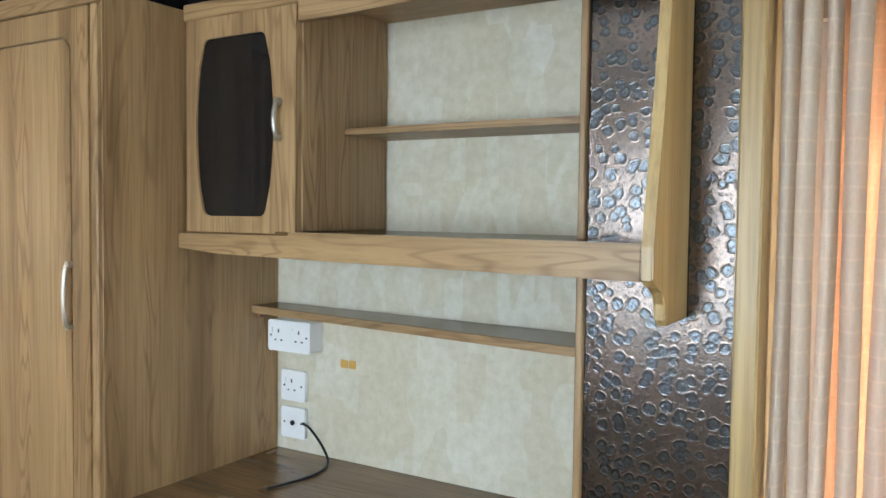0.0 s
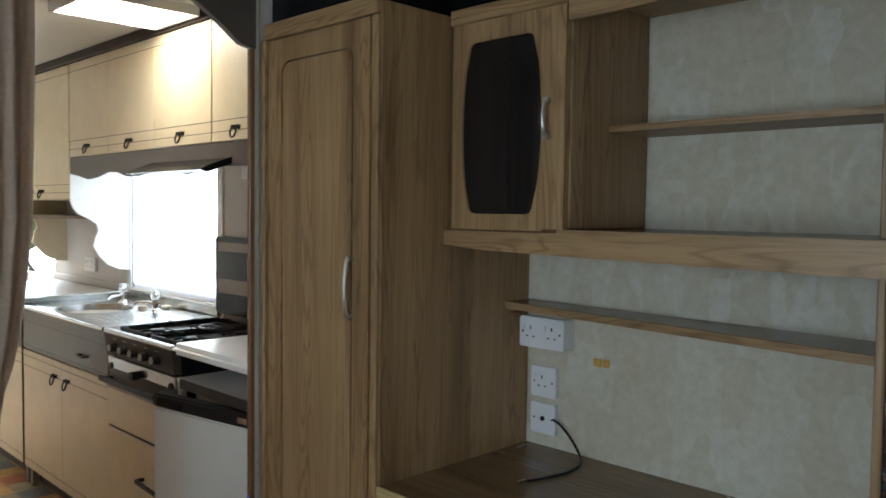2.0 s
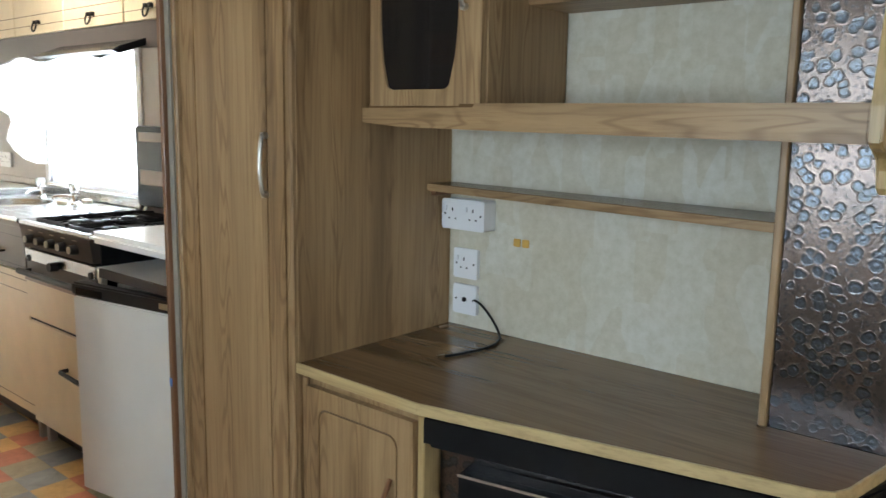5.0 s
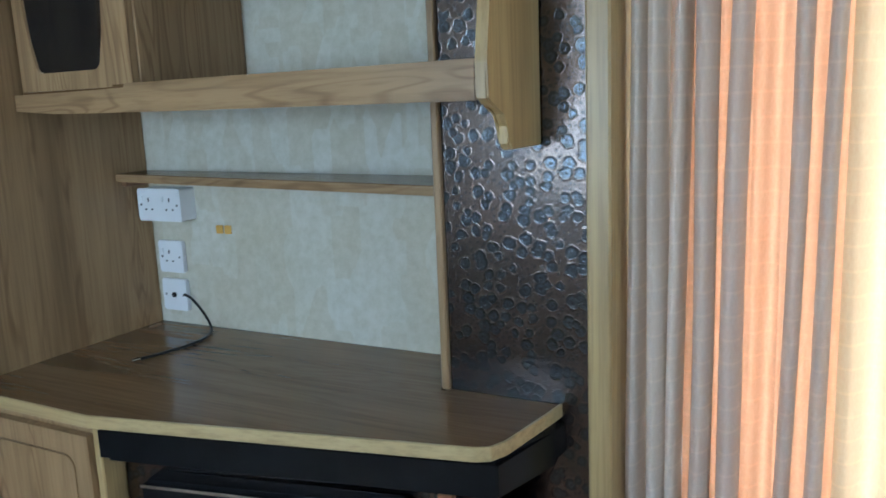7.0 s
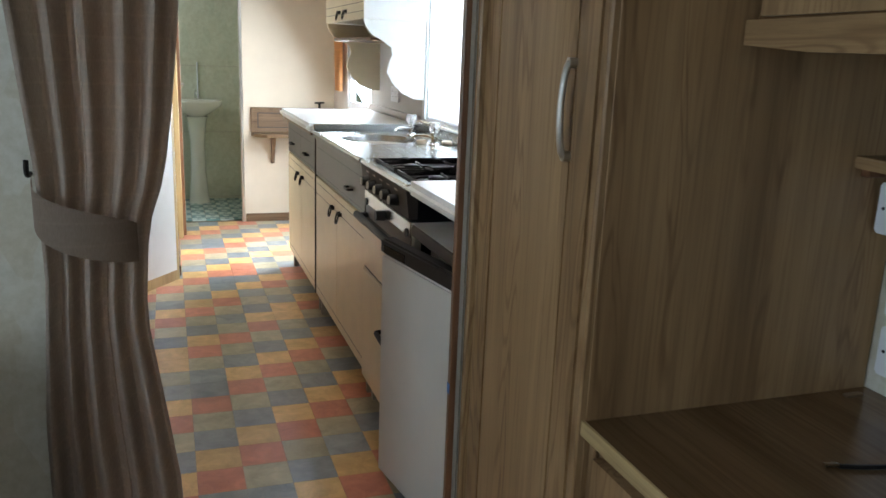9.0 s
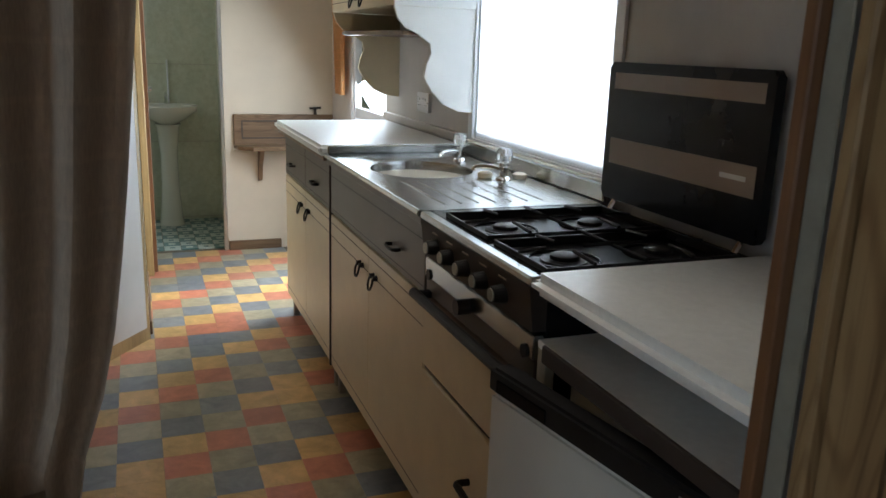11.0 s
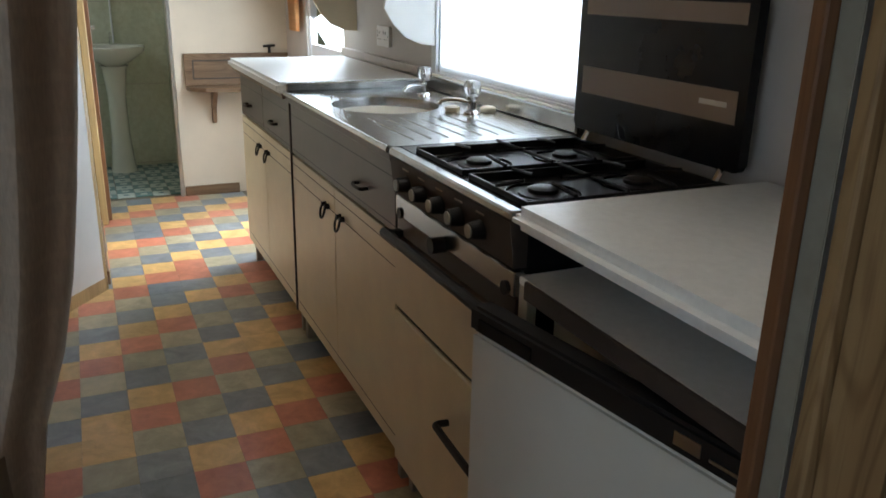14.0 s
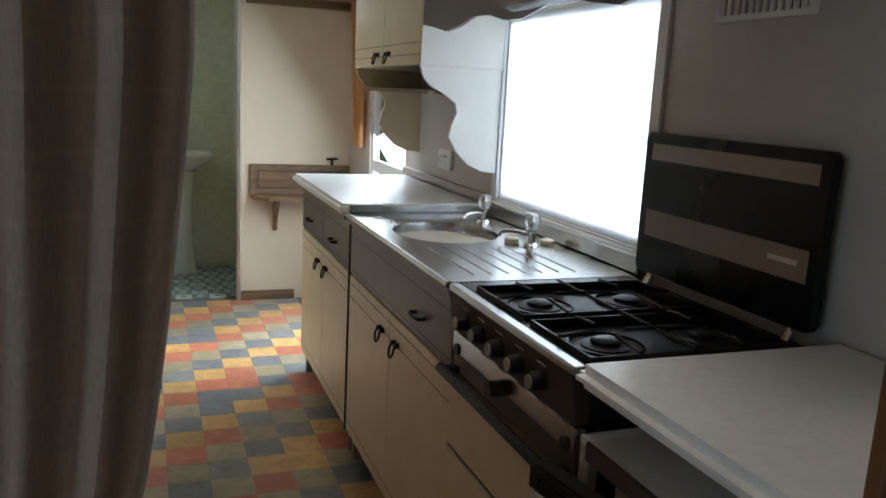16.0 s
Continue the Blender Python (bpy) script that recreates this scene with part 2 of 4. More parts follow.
M_CEIL = plain("white_ceiling_board", (0.74, 0.74, 0.70), 0.6, vary=0.03, scale=3)
M_CARPET = plain("brown_carpet", (0.30, 0.22, 0.16), 0.95, vary=0.3, scale=60, bumps=0.5)
M_EDGE = plain("grey_white_edge_strip", (0.30, 0.275, 0.225), 0.4, vary=0.1, scale=25, bumps=0.1)
M_SOFA = plain("dark_brown_upholstery", (0.05, 0.033, 0.022), 0.75, vary=0.25, scale=60, bumps=0.4)
M_CERAMIC = plain("white_ceramic", (0.76, 0.74, 0.66), 0.12, vary=0.02, bumps=0.0)
M_TAN = plain("amber_adhesive", (0.62, 0.36, 0.08), 0.5, vary=0.1)
M_TAUPESTRIPE = plain("bronze_stripe", (0.24, 0.17, 0.12), 0.3, vary=0.05, bumps=0.0)
M_UNDER = plain("dark_plinth", (0.05, 0.035, 0.028), 0.6, vary=0.2)
M_INSIDE = plain("pale_shelf_lining", (0.50, 0.45, 0.36), 0.5, vary=0.06)
M_CORK = plain("cream_soap", (0.70, 0.60, 0.45), 0.5, vary=0.1)
M_BLUE = plain("blue_tape", (0.10, 0.22, 0.55), 0.5)
M_SMOKE, _nt, _b = material("smoked_glass", 0.06, 0.0, (0.012, 0.010, 0.010))
M_GLASS, _nt, _b = material("clear_glass", 0.02, 0.0, (1, 1, 1))
_b.inputs["Transmission Weight"].default_value = 1.0
_b.inputs["IOR"].default_value = 1.1
M_ACRYLIC, _nt, _b = material("clear_acrylic", 0.08, 0.0, (0.95, 0.96, 0.97))
_b.inputs["Transmission Weight"].default_value = 0.85
_b.inputs["IOR"].default_value = 1.45
M_LAMP, _nt, _b = material("lit_diffuser", 0.4, 0.0, (0.9, 0.88, 0.8))
_b.inputs["Emission Color"].default_value = (1.0, 0.92, 0.78, 1)
_b.inputs["Emission Strength"].default_value = 24.0
M_BLIND, _nt, _b = material("white_net_blind", 0.7, 0.0, (0.9, 0.9, 0.9))
_tr, _mx = _nt.nodes.new("ShaderNodeBsdfTranslucent"), _nt.nodes.new("ShaderNodeMixShader")
_tr.inputs["Color"].default_value = (0.95, 0.96, 0.97, 1)
_mx.inputs[0].default_value = 0.6
_nt.links.new(_b.outputs[0], _mx.inputs[1])
_nt.links.new(_tr.outputs[0], _mx.inputs[2])
_nt.links.new(_mx.outputs[0], _nt.nodes["Material Output"].inputs["Surface"])


def vinyl(name, a, c):
    m, nt, b = material(name, 0.3)
    v = coords(nt, (1, 1, 1))
    oi = nt.nodes.new("ShaderNodeObjectInfo")
    add = nt.nodes.new("ShaderNodeVectorMath")
    add.operation = "MULTIPLY_ADD"
    nt.links.new(oi.outputs["Random"], add.inputs[0])
    add.inputs[1].default_value = (37, 19, 11)
    nt.links.new(v, add.inputs[2])
    n = noise_tex(nt, add.outputs[0], 13, 6, 0.68, 0.6)
    tone = ramp(nt, n, ((0.3, c), (0.55, a), (0.75, tuple(min(1, x * 1.25) for x in a))))
    shade = ramp(nt, oi.outputs["Random"], ((0.0, (0.82, 0.82, 0.82)), (1.0, (1.08, 1.06, 1.02))))
    nt.links.new(mix(nt, tone, shade, 1.0, "MULTIPLY"), b.inputs["Base Color"])
    bump(nt, b, n, 0.08, 0.001)
    return m


M_VINYL = [vinyl("vinyl_yellow", (0.68, 0.43, 0.17), (0.50, 0.30, 0.11)), vinyl("vinyl_red", (0.58, 0.21, 0.13), (0.44, 0.145, 0.09)),
           vinyl("vinyl_blue", (0.235, 0.255, 0.28), (0.155, 0.175, 0.20)), vinyl("vinyl_sand", (0.42, 0.37, 0.25), (0.29, 0.26, 0.175))]
M_GROUT = plain("vinyl_joint", (0.16, 0.13, 0.09), 0.5)


# ---- mesh helpers ----
def part(name, bm, mat, parent=None, label="", smooth=False):
    """Links a bmesh, in world metres, as one mesh object under a thing or a part."""
    bmesh.ops.recalc_face_normals(bm, faces=bm.faces)
    me = bpy.data.meshes.new(name)
    bm.to_mesh(me)
    bm.free()
    me.materials.append(mat)
    if smooth:
        for p in me.polygons:
            p.use_smooth = True
        me.set_sharp_from_angle(angle=radians(40))
    ob = new(name, me)
    if parent is not None:
        ob.parent = parent
        if parent.type == "EMPTY":
            ob.matrix_parent_inverse = Matrix.Translation(parent.location).inverted()
    return tagged(ob, label)


def thing(name, loc, label, category, group="", kind=""):
    e = new(name)
    e.location, e.empty_display_size = loc, 0.05
    return tagged(e, label, category, group, kind)


def bx(x0, x1, y0, y1, z0, z1, bev=0.002, bm=None, seg=1):
    bm = bm or bmesh.new()
    x0, x1, y0, y1, z0, z1 = min(x0, x1), max(x0, x1), min(y0, y1), max(y0, y1), min(z0, z1), max(z0, z1)
    vs = [bm.verts.new((x, y, z)) for x in (x0, x1) for y in (y0, y1) for z in (z0, z1)]
    fs = [bm.faces.new([vs[i] for i in q]) for q in ((0, 1, 3, 2), (4, 6, 7, 5), (0, 4, 5, 1), (2, 3, 7, 6), (0, 2, 6, 4), (1, 5, 7, 3))]
    if bev:
        bmesh.ops.bevel(bm, geom=list({e for f in fs for e in f.edges}), offset=bev, segments=seg, affect="EDGES")
    return bm


def put(axis, a, p):
    """A place from a plane's axis, its offset and two coordinates in it."""
    p = list(p)
    p.insert(axis, a)
    return p


def prism(outline, axis, a0, a1, bev=0.0, bm=None, seg=2):
    """An outline in the plane across an axis, drawn out from a0 to a1."""
    bm = bm or bmesh.new()
    n = len(outline)
    lo, hi = [bm.verts.new(put(axis, a0, p)) for p in outline], [bm.verts.new(put(axis, a1, p)) for p in outline]
    fs = [bm.faces.new(lo), bm.faces.new(hi[::-1])]
    fs += [bm.faces.new((lo[i], lo[(i + 1) % n], hi[(i + 1) % n], hi[i])) for i in range(n)]
    if bev:
        bmesh.ops.bevel(bm, geom=list({e for f in fs[:2] for e in f.edges}), offset=bev, segments=seg, affect="EDGES")
    return bm


def ring(outer, inner, axis, a0, a1, bm=None):
    """A frame between two outlines with as many points each."""
    bm = bm or bmesh.new()
    n = len(outer)
    loops = [[bm.verts.new(put(axis, a, p)) for p in o] for o, a in ((outer, a0), (inner, a0), (inner, a1), (outer, a1))]
    for k in range(4):
        a, b2 = loops[k], loops[(k + 1) % 4]
        for i in range(n):
            bm.faces.new((a[i], a[(i + 1) % n], b2[(i + 1) % n], b2[i]))
    return bm


def rounded(u0, u1, v0, v1, r, n=5, bulge=0.0):
    """A rectangle with round corners, its upright sides bulging outwards."""
    u0, u1, v0, v1 = min(u0, u1), max(u0, u1), min(v0, v1), max(v0, v1)
    pts = []
    for cu, cv, a in ((u1 - r, v1 - r, 0), (u0 + r, v1 - r, 90), (u0 + r, v0 + r, 180), (u1 - r, v0 + r, 270)):
        pts += [(cu + r * math.cos(radians(a + 90 * i / n)), cv + r * math.sin(radians(a + 90 * i / n))) for i in range(n + 1)]
        if bulge and a in (90, 270):
            for i in range(1, 8):
                v = (v1 - r) + (v0 - v1 + 2 * r) * (i / 8 if a == 90 else 1 - i / 8)
                d = bulge * (1 - ((v - (v0 + v1) / 2) / ((v1 - v0) / 2)) ** 2)
                pts.append((u0 - d, v) if a == 90 else (u1 + d, v))
    return pts


def tube(points, r, n=8, bm=None):
    bm = bm or bmesh.new()
    pts = [Vector(p) for p in points]
    loops, side = [], None
    for i, p in enumerate(pts):
        d = (pts[min(i + 1, len(pts) - 1)] - pts[max(i - 1, 0)]).normalized()
        side = (side - side.dot(d) * d).normalized() if side is not None and (side - side.dot(d) * d).length > 1e-4 else d.orthogonal().normalized()
        up = d.cross(side)
        rr = r[i] if isinstance(r, (list, tuple)) else r
        loops.append([bm.verts.new(p + rr * (math.cos(math.tau * k / n) * side + math.sin(math.tau * k / n) * up)) for k in range(n)])
    for a, b2 in zip(loops, loops[1:]):
        for k in range(n):
            bm.faces.new((a[k], a[(k + 1) % n], b2[(k + 1) % n], b2[k]))
    bm.faces.new(loops[0])
    bm.faces.new(loops[-1][::-1])
    return bm


def curve(points, steps=6):
    """A smooth line through some points."""
    p = [Vector(q) for q in points]
    p = [2 * p[0] - p[1]] + p + [2 * p[-1] - p[-2]]
    out = []
    for a, b2, c, d in zip(p, p[1:], p[2:], p[3:]):
        for k in range(steps):
            t = k / steps
            out.append(0.5 * (2 * b2 + (c - a) * t + (2 * a - 5 * b2 + 4 * c - d) * t * t + (3 * b2 - a - 3 * c + d) * t ** 3))
    return out + [p[-2]]


def lathe(profile, cx, cy, n=20, bm=None):
    """Turned shape: radius and height pairs round an upright axis."""
    bm = bm or bmesh.new()
    loops = [[bm.verts.new((cx + r * math.cos(math.tau * k / n), cy + r * math.sin(math.tau * k / n), z)) for k in range(n)] for r, z in profile]
    for a, b2 in zip(loops, loops[1:]):
        for k in range(n):
            bm.faces.new((a[k], a[(k + 1) % n], b2[(k + 1) % n], b2[k]))
    bm.faces.new(loops[0])
    bm.faces.new(loops[-1])
    return bm


def disc_x(x0, x1, y, z, r, n=16, bm=None, r1=None):
    """A round knob along x."""
    return tube([(x0, y, z), (x1, y, z)], [r, r1 or r], n, bm)


# ---- the shell ----
E, F, P = 0.532, -0.036, -1.115     # side wall's face, wardrobe front, wardrobe end panel
ZC = 2.10


def wall_x(name, x0, x1, y0, y1, z1, holes, mat, label):
    """A wall along y with holes (y0, y1, z0, z1), cut right through."""
    bm = bmesh.new()
    at = y0
    for h0, h1, a, b2 in sorted(holes):
        bx(x0, x1, at, h0, 0, z1, 0, bm)
        if a > 0.001:
            bx(x0, x1, h0, h1, 0, a, 0, bm)
        bx(x0, x1, h0, h1, b2, z1, 0, bm)
        at = h1
    bx(x0, x1, at, y1, 0, z1, 0, bm)
    return tagged(part(name, bm, mat, label=label), category="wall", kind="structure")


wall_x("wall_east_lounge", E, E + 0.06, -4.6, -0.632, ZC, [(-3.9, -2.48, 0.45, 1.75)], M_PAPER, "beige mottled wallpaper on the lounge side wall")
wall_x("wall_east_kitchen", E, E + 0.06, -0.632, 3.80, ZC, [(0.62, 1.55, 0.94, 1.58), (2.64, 3.32, 0.06, 1.86)], M_GREYWALL, "pale grey board wall behind the kitchen units")
wall_x("wall_west", -2.36, -2.30, -4.6, -0.40, ZC, [(-2.15, -1.15, 0.8, 1.68), (-4.0, -2.8, 0.8, 1.68)], M_PAPER, "beige wallpaper lounge wall with two unseen windows")


def wall(name, args, mat, label):
    return tagged(part(name, bx(*args, 0.0), mat, label=label), category="wall", kind="structure")


bm = bmesh.new()
for a in ((-2.36, -1.9, -4.66, -4.6, 0, ZC), (0.1, E + 0.06, -4.66, -4.6, 0, ZC), (-1.9, 0.1, -4.66, -4.6, 0, 0.8), (-1.9, 0.1, -4.66, -4.6, 1.68, ZC)):
    bx(*a, 0, bm)
tagged(part("wall_south", bm, M_PAPER, label="beige wallpaper end wall with an assumed wide window"), category="wall", kind="structure")
wall("wall_partition_west", (-2.36, -0.83, -0.45, -0.40, 0, ZC), M_PAPER, "beige wallpaper partition beside the kitchen opening")
wall("wall_outer_west", (-2.36, -2.30, -0.40, 4.80, 0, ZC), M_PAINT, "plain outer wall board")
wall("wall_outer_north", (-2.30, E, 4.80, 4.86, 0, ZC), M_PAINT, "plain outer end wall board")
wall("wall_kitchen_west", (-0.88, -0.83, -0.40, 2.03, 0, ZC), M_OAK, "wood-faced wall beside the kitchen passage")
wall("wall_corridor", (-0.66, -0.61, 2.36, 3.80, 0, ZC), M_CREAMWALL, "cream corridor wall board")
wall("wall_end", (-0.13, E, 3.79, 3.84, 0, ZC), M_CREAMWALL, "plain cream end wall of the kitchen")
wall("wall_end_head", (-0.61, -0.13, 3.79, 3.84, 1.90, ZC), M_CREAMWALL, "cream board above the washroom doorway")
wall("wall_bath_back", (-1.3, 0.6, 4.75, 4.80, 0, ZC), M_BATH, "pale green patterned washroom wall board")
wall("wall_bath_east", (-0.07, -0.02, 3.84, 4.75, 0, ZC), M_BATH, "pale green washroom side wall")
wall("wall_bath_west", (-1.35, -1.30, 3.8, 4.75, 0, ZC), M_BATH, "pale green washroom wall board")
wall("wall_bath_front", (-1.3, -0.61, 3.80, 3.84, 0, ZC), M_BATH, "pale green washroom wall beside the doorway")
bm = prism([(-0.61, 2.32), (-0.828, 2.02), (-0.87, 2.05), (-0.65, 2.36)], 2, 0, ZC)
tagged(part("wall_angled", bm, M_PAINT, label="white slanted wall board with wooden edge trim"), category="wall", kind="structure")
bm = bmesh.new()
for p, q in (((-0.6105, 2.3185), (-0.8285, 2.0185)),):
    d = (Vector(q) - Vector(p)).normalized()
    nrm = Vector((d.y, -d.x)) * -1
    for z0, z1, s0, s1 in ((0.0, 0.055, 0, 1), (0, ZC, 0, 0.05)):
        a, b2 = Vector(p).lerp(Vector(q), s0), Vector(p).lerp(Vector(q), s1)
        prism([a, b2, b2 - nrm * 0.012, a - nrm * 0.012], 2, z0, z1, 0, bm)
tagged(part("trim_angled", bm, M_LIP_V, label="pine skirting and corner trim"), category="trim", kind="structure")

floor = tagged(part("floor", bx(-2.36, E + 0.06, -4.66, 4.8, -0.06, -0.004, 0), M_GROUT, label="multicoloured check vinyl floor of the kitchen"), category="floor", kind="structure")
tagged(part("floor_lounge", bx(-2.3, E, -4.6, -0.66, -0.004, 0.004, 0), M_CARPET, label="brown lounge carpet"), category="carpet", kind="structure")
tagged(part("ceiling", bx(-2.36, E + 0.06, -4.66, 4.8, ZC, ZC + 0.05, 0), M_CEIL, label="white board ceiling"), category="ceiling", kind="structure")
tagged(part("ground", bx(-300, 300, -300, 300, -0.75, -0.7, 0), plain("grass_ground", (0.08, 0.12, 0.04), 0.9, vary=0.3, scale=3), label="grass round the caravan"), category="ground", kind="structure")

# partition end beside the wardrobe: board, brown strip and pale edge strip
wall("wall_partition_east", (-0.06, E, -0.631, -0.592, 0, ZC), M_GREYWALL, "thin partition between wardrobe and kitchen")
tagged(part("trim_brown", bx(-0.076, -0.06, -0.6115, -0.595, 0, ZC, 0.002), M_DARKWOOD, label="reddish brown edge strip of the partition"), category="trim", kind="structure")
tagged(part("trim_pale", bx(-0.063, -0.0598, -0.6355, -0.612, 0, ZC, 0.001, seg=2), M_EDGE, label="pale grey edge strip of the partition"), category="trim", kind="structure")
# arched head of the opening
arch = [(-0.062, 1.80), (-0.11, 1.81), (-0.17, 1.855), (-0.24, 1.90), (-0.33, 1.935), (-0.47, 1.95), (-0.62, 1.935), (-0.72, 1.90), (-0.79, 1.855), (-0.86, 1.81), (-0.86, ZC), (-0.062, ZC)]
tagged(part("trim_arch", prism(arch, 1, -0.62, -0.598), M_TAUPE, label="grey-brown arched board over the kitchen opening"), category="trim", kind="structure")
# skirtings
for n, a in (("baseboard_end", (-0.12, 0.2, 3.778, 3.789, 0, 0.06)), ("baseboard_corridor", (-0.61, -0.60, 2.37, 3.2, 0, 0.06)), ("baseboard_west", (-0.83, -0.818, -0.38, 2.0, 0, 0.06))):
    tagged(part(n, bx(*a, 0.003), M_LEDGE, label="brown wooden skirting board"), category="baseboard", kind="structure")


def window(name, x, y0, y1, z0, z1, side, frame_mat, label, depth=0.05):
    """A framed window in a wall along y; side is +1 where the room lies towards -x."""
    w = thing(name, (x, (y0 + y1) / 2, z0), label, "window", kind="structure")
    o, i = rounded(y0, y1, z0, z1, 0.02), rounded(y0 + 0.03, y1 - 0.03, z0 + 0.03, z1 - 0.03, 0.012)
    part("window_frame", ring(o, i, 0, x, x + side * depth), frame_mat, w)
    g = part("pane", prism(rounded(y0 + 0.03, y1 - 0.03, z0 + 0.03, z1 - 0.03, 0.012), 0, x + side * 0.018, x + side * 0.022), M_GLASS, w)
    g.visible_shadow = False
    return w


window("window_kitchen", E + 0.012, 0.62, 1.55, 0.94, 1.58, 1, M_PLASTIC, "white framed kitchen window behind a bright net blind", 0.03)
window("window_lounge_east", E + 0.03, -3.9, -2.48, 0.45, 1.75, 1, M_PLASTIC, "white framed window behind beige curtains")
window("window_lounge_west", -2.302, -2.15, -1.15, 0.8, 1.68, -1, M_PLASTIC, "white framed lounge window out of view")
# Unseen window, added to hold the second west lamp.
window("window_lounge_added", -2.302, -4.0, -2.8, 0.8, 1.68, -1, M_PLASTIC, "white framed lounge window out of view")
# Assumed end window, unseen, set round the south lamp.
w = thing("window_south_assumed", (-0.9, -4.6, 0.8), "assumed wide white framed end window, out of view", "window", kind="structure")
part("window_frame", ring(rounded(-1.9, 0.1, 0.8, 1.68, 0.02), rounded(-1.87, 0.07, 0.83, 1.65, 0.012), 1, -4.64, -4.60), M_PLASTIC, w)
g = part("pane", prism(rounded(-1.87, 0.07, 0.83, 1.65, 0.012), 1, -4.622, -4.618), M_GLASS, w)
g.visible_shadow = False
d = thing("door_1", (E + 0.02, 2.98, 0.06), "white framed glazed outer door with a middle rail", "door", kind="structure")
part("door_frame", ring(rounded(2.64, 3.32, 0.06, 1.86, 0.02), rounded(2.68, 3.28, 0.14, 1.82, 0.012), 0, E + 0.012, E + 0.05), M_PLASTIC, d)
part("door_rail", bx(E + 0.014, E + 0.046, 2.68, 3.28, 0.86, 0.92, 0.003), M_PLASTIC, d)
for za, zb in ((0.14, 0.86), (0.92, 1.82)):
    g = part("pane", bx(E + 0.028, E + 0.032, 2.68, 3.28, za, zb, 0), M_GLASS, d)
    g.visible_shadow = False


# ---- lounge: wardrobe ----
def grooved_door(parent, x, y0, y1, z0, z1, margin, mat, r=0.03, t=0.018):
    """A door slab along y at x: a frame and an inner panel with a routed groove between."""
    o = rounded(y0, y1, z0, z1, 0.004)
    a = rounded(y0 + margin, y1 - margin, z0 + margin, z1 - margin, r)
    c = rounded(y0 + margin + 0.005, y1 - margin - 0.005, z0 + margin + 0.005, z1 - margin - 0.005, r - 0.004)
    dr = part("door", ring(o, a, 0, x, x + t), mat, parent)
    part("door_panel", prism(c, 0, x + 0.0005, x + t), mat, dr)
    part("door_back", prism(a, 0, x + 0.006, x + t - 0.002), M_CREAMLINE, dr)
    return dr


def bow_handle(parent, x, y, z0, z1):
    pts = curve([(x, y, z0), (x - 0.014, y, z0 + 0.008), (x - 0.020, y, (z0 + z1) / 2), (x - 0.014, y, z1 - 0.008), (x, y, z1)], 6)
    h = part("handle", tube(pts, 0.0055, 10), M_NICKEL, parent, "brushed nickel bow handle", True)
    for z in (z0, z1):
        part("handle_foot", disc_x(x + 0.001, x - 0.012, y, z, 0.008, 12), M_NICKEL, h)
    return h


wr = thing("wardrobe", (0.2, -0.885, 0.004), "tall oak laminate wardrobe with one closed door", "wardrobe")
part("end_panel", bx(F + 0.004, E - 0.002, P, P + 0.018, 0.004, 1.857, 0.002), M_OAK, wr)
part("top_rail", bx(F - 0.012, F + 0.006, -1.114, -0.634, 1.823, 1.868, 0.003), M_OAK_Y, wr)
part("top", bx(F + 0.006, E - 0.002, P + 0.018, -0.634, 1.84, 1.857, 0.001), M_DARKWOOD, wr)
part("stile", bx(F - 0.008, F + 0.010, -1.114, -1.090, 0.004, 1.822, 0.003), M_OAK, wr)
part("stile", bx(F - 0.0235, F + 0.010, -0.655, -0.6365, 0.004, 1.822, 0.003), M_OAK, wr)
part("plinth", bx(F + 0.002, F + 0.02, -1.088, -0.657, 0.004, 0.10, 0.002), M_OAK_Y, wr)
dr = grooved_door(wr, F - 0.010, -1.088, -0.657, 0.105, 1.819, 0.062, M_OAK, 0.035)
bow_handle(dr, F - 0.010, -1.021, 1.103, 1.244)

# dark recess and oak cornice above the wall units
cn = thing("cornice", (0.1, -1.2, 1.87), "dark recessed band under an oak cornice above the units", "cornice", kind="structure")
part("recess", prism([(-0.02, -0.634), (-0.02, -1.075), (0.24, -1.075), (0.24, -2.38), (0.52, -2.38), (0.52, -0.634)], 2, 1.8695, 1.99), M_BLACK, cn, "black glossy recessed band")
part("moulding", prism([(-0.075, -0.634), (-0.075, -1.12), (0.13, -1.12), (0.18, -1.16), (0.18, -2.43), (0.52, -2.43), (0.52, -0.634)], 2, 1.99, ZC - 0.002, 0.006), M_OAK_Y, cn)

# ---- lounge: wall unit ----
gc = thing("display_cabinet", (0.36, -1.30, 1.326), "oak wall cabinet with a smoked glass door", "cabinet")
part("side_panel", bx(0.206, E - 0.002, -1.487, -1.470, 1.326, 1.868, 0.002), M_OAK, gc)
part("top_rail", bx(0.192, 0.214, -1.486, P - 0.001, 1.828, 1.868, 0.003), M_OAK_Y, gc)
part("back_panel", bx(0.50, E - 0.002, -1.469, P - 0.001, 1.326, 1.855, 0), M_OAK, gc)
part("floor_panel", bx(0.214, 0.50, -1.469, P - 0.001, 1.327, 1.34, 0), M_OAK_Y, gc)
part("inner_shelf", bx(0.25, 0.50, -1.469, P - 0.001, 1.585, 1.597, 0.001), M_OAK_Y, gc)
part("filler", bx(0.205, 0.222, P - 0.020, P - 0.001, 1.328, 1.826, 0.001), M_DARKWOOD, gc)
pane = rounded(-1.396, -1.190, 1.358, 1.776, 0.022, 5, 0.022)
outer = []
oy0, oy1, oz0, oz1 = -1.484, -1.136, 1.320, 1.825
cy, cz = (oy0 + oy1) / 2, (oz0 + oz1) / 2
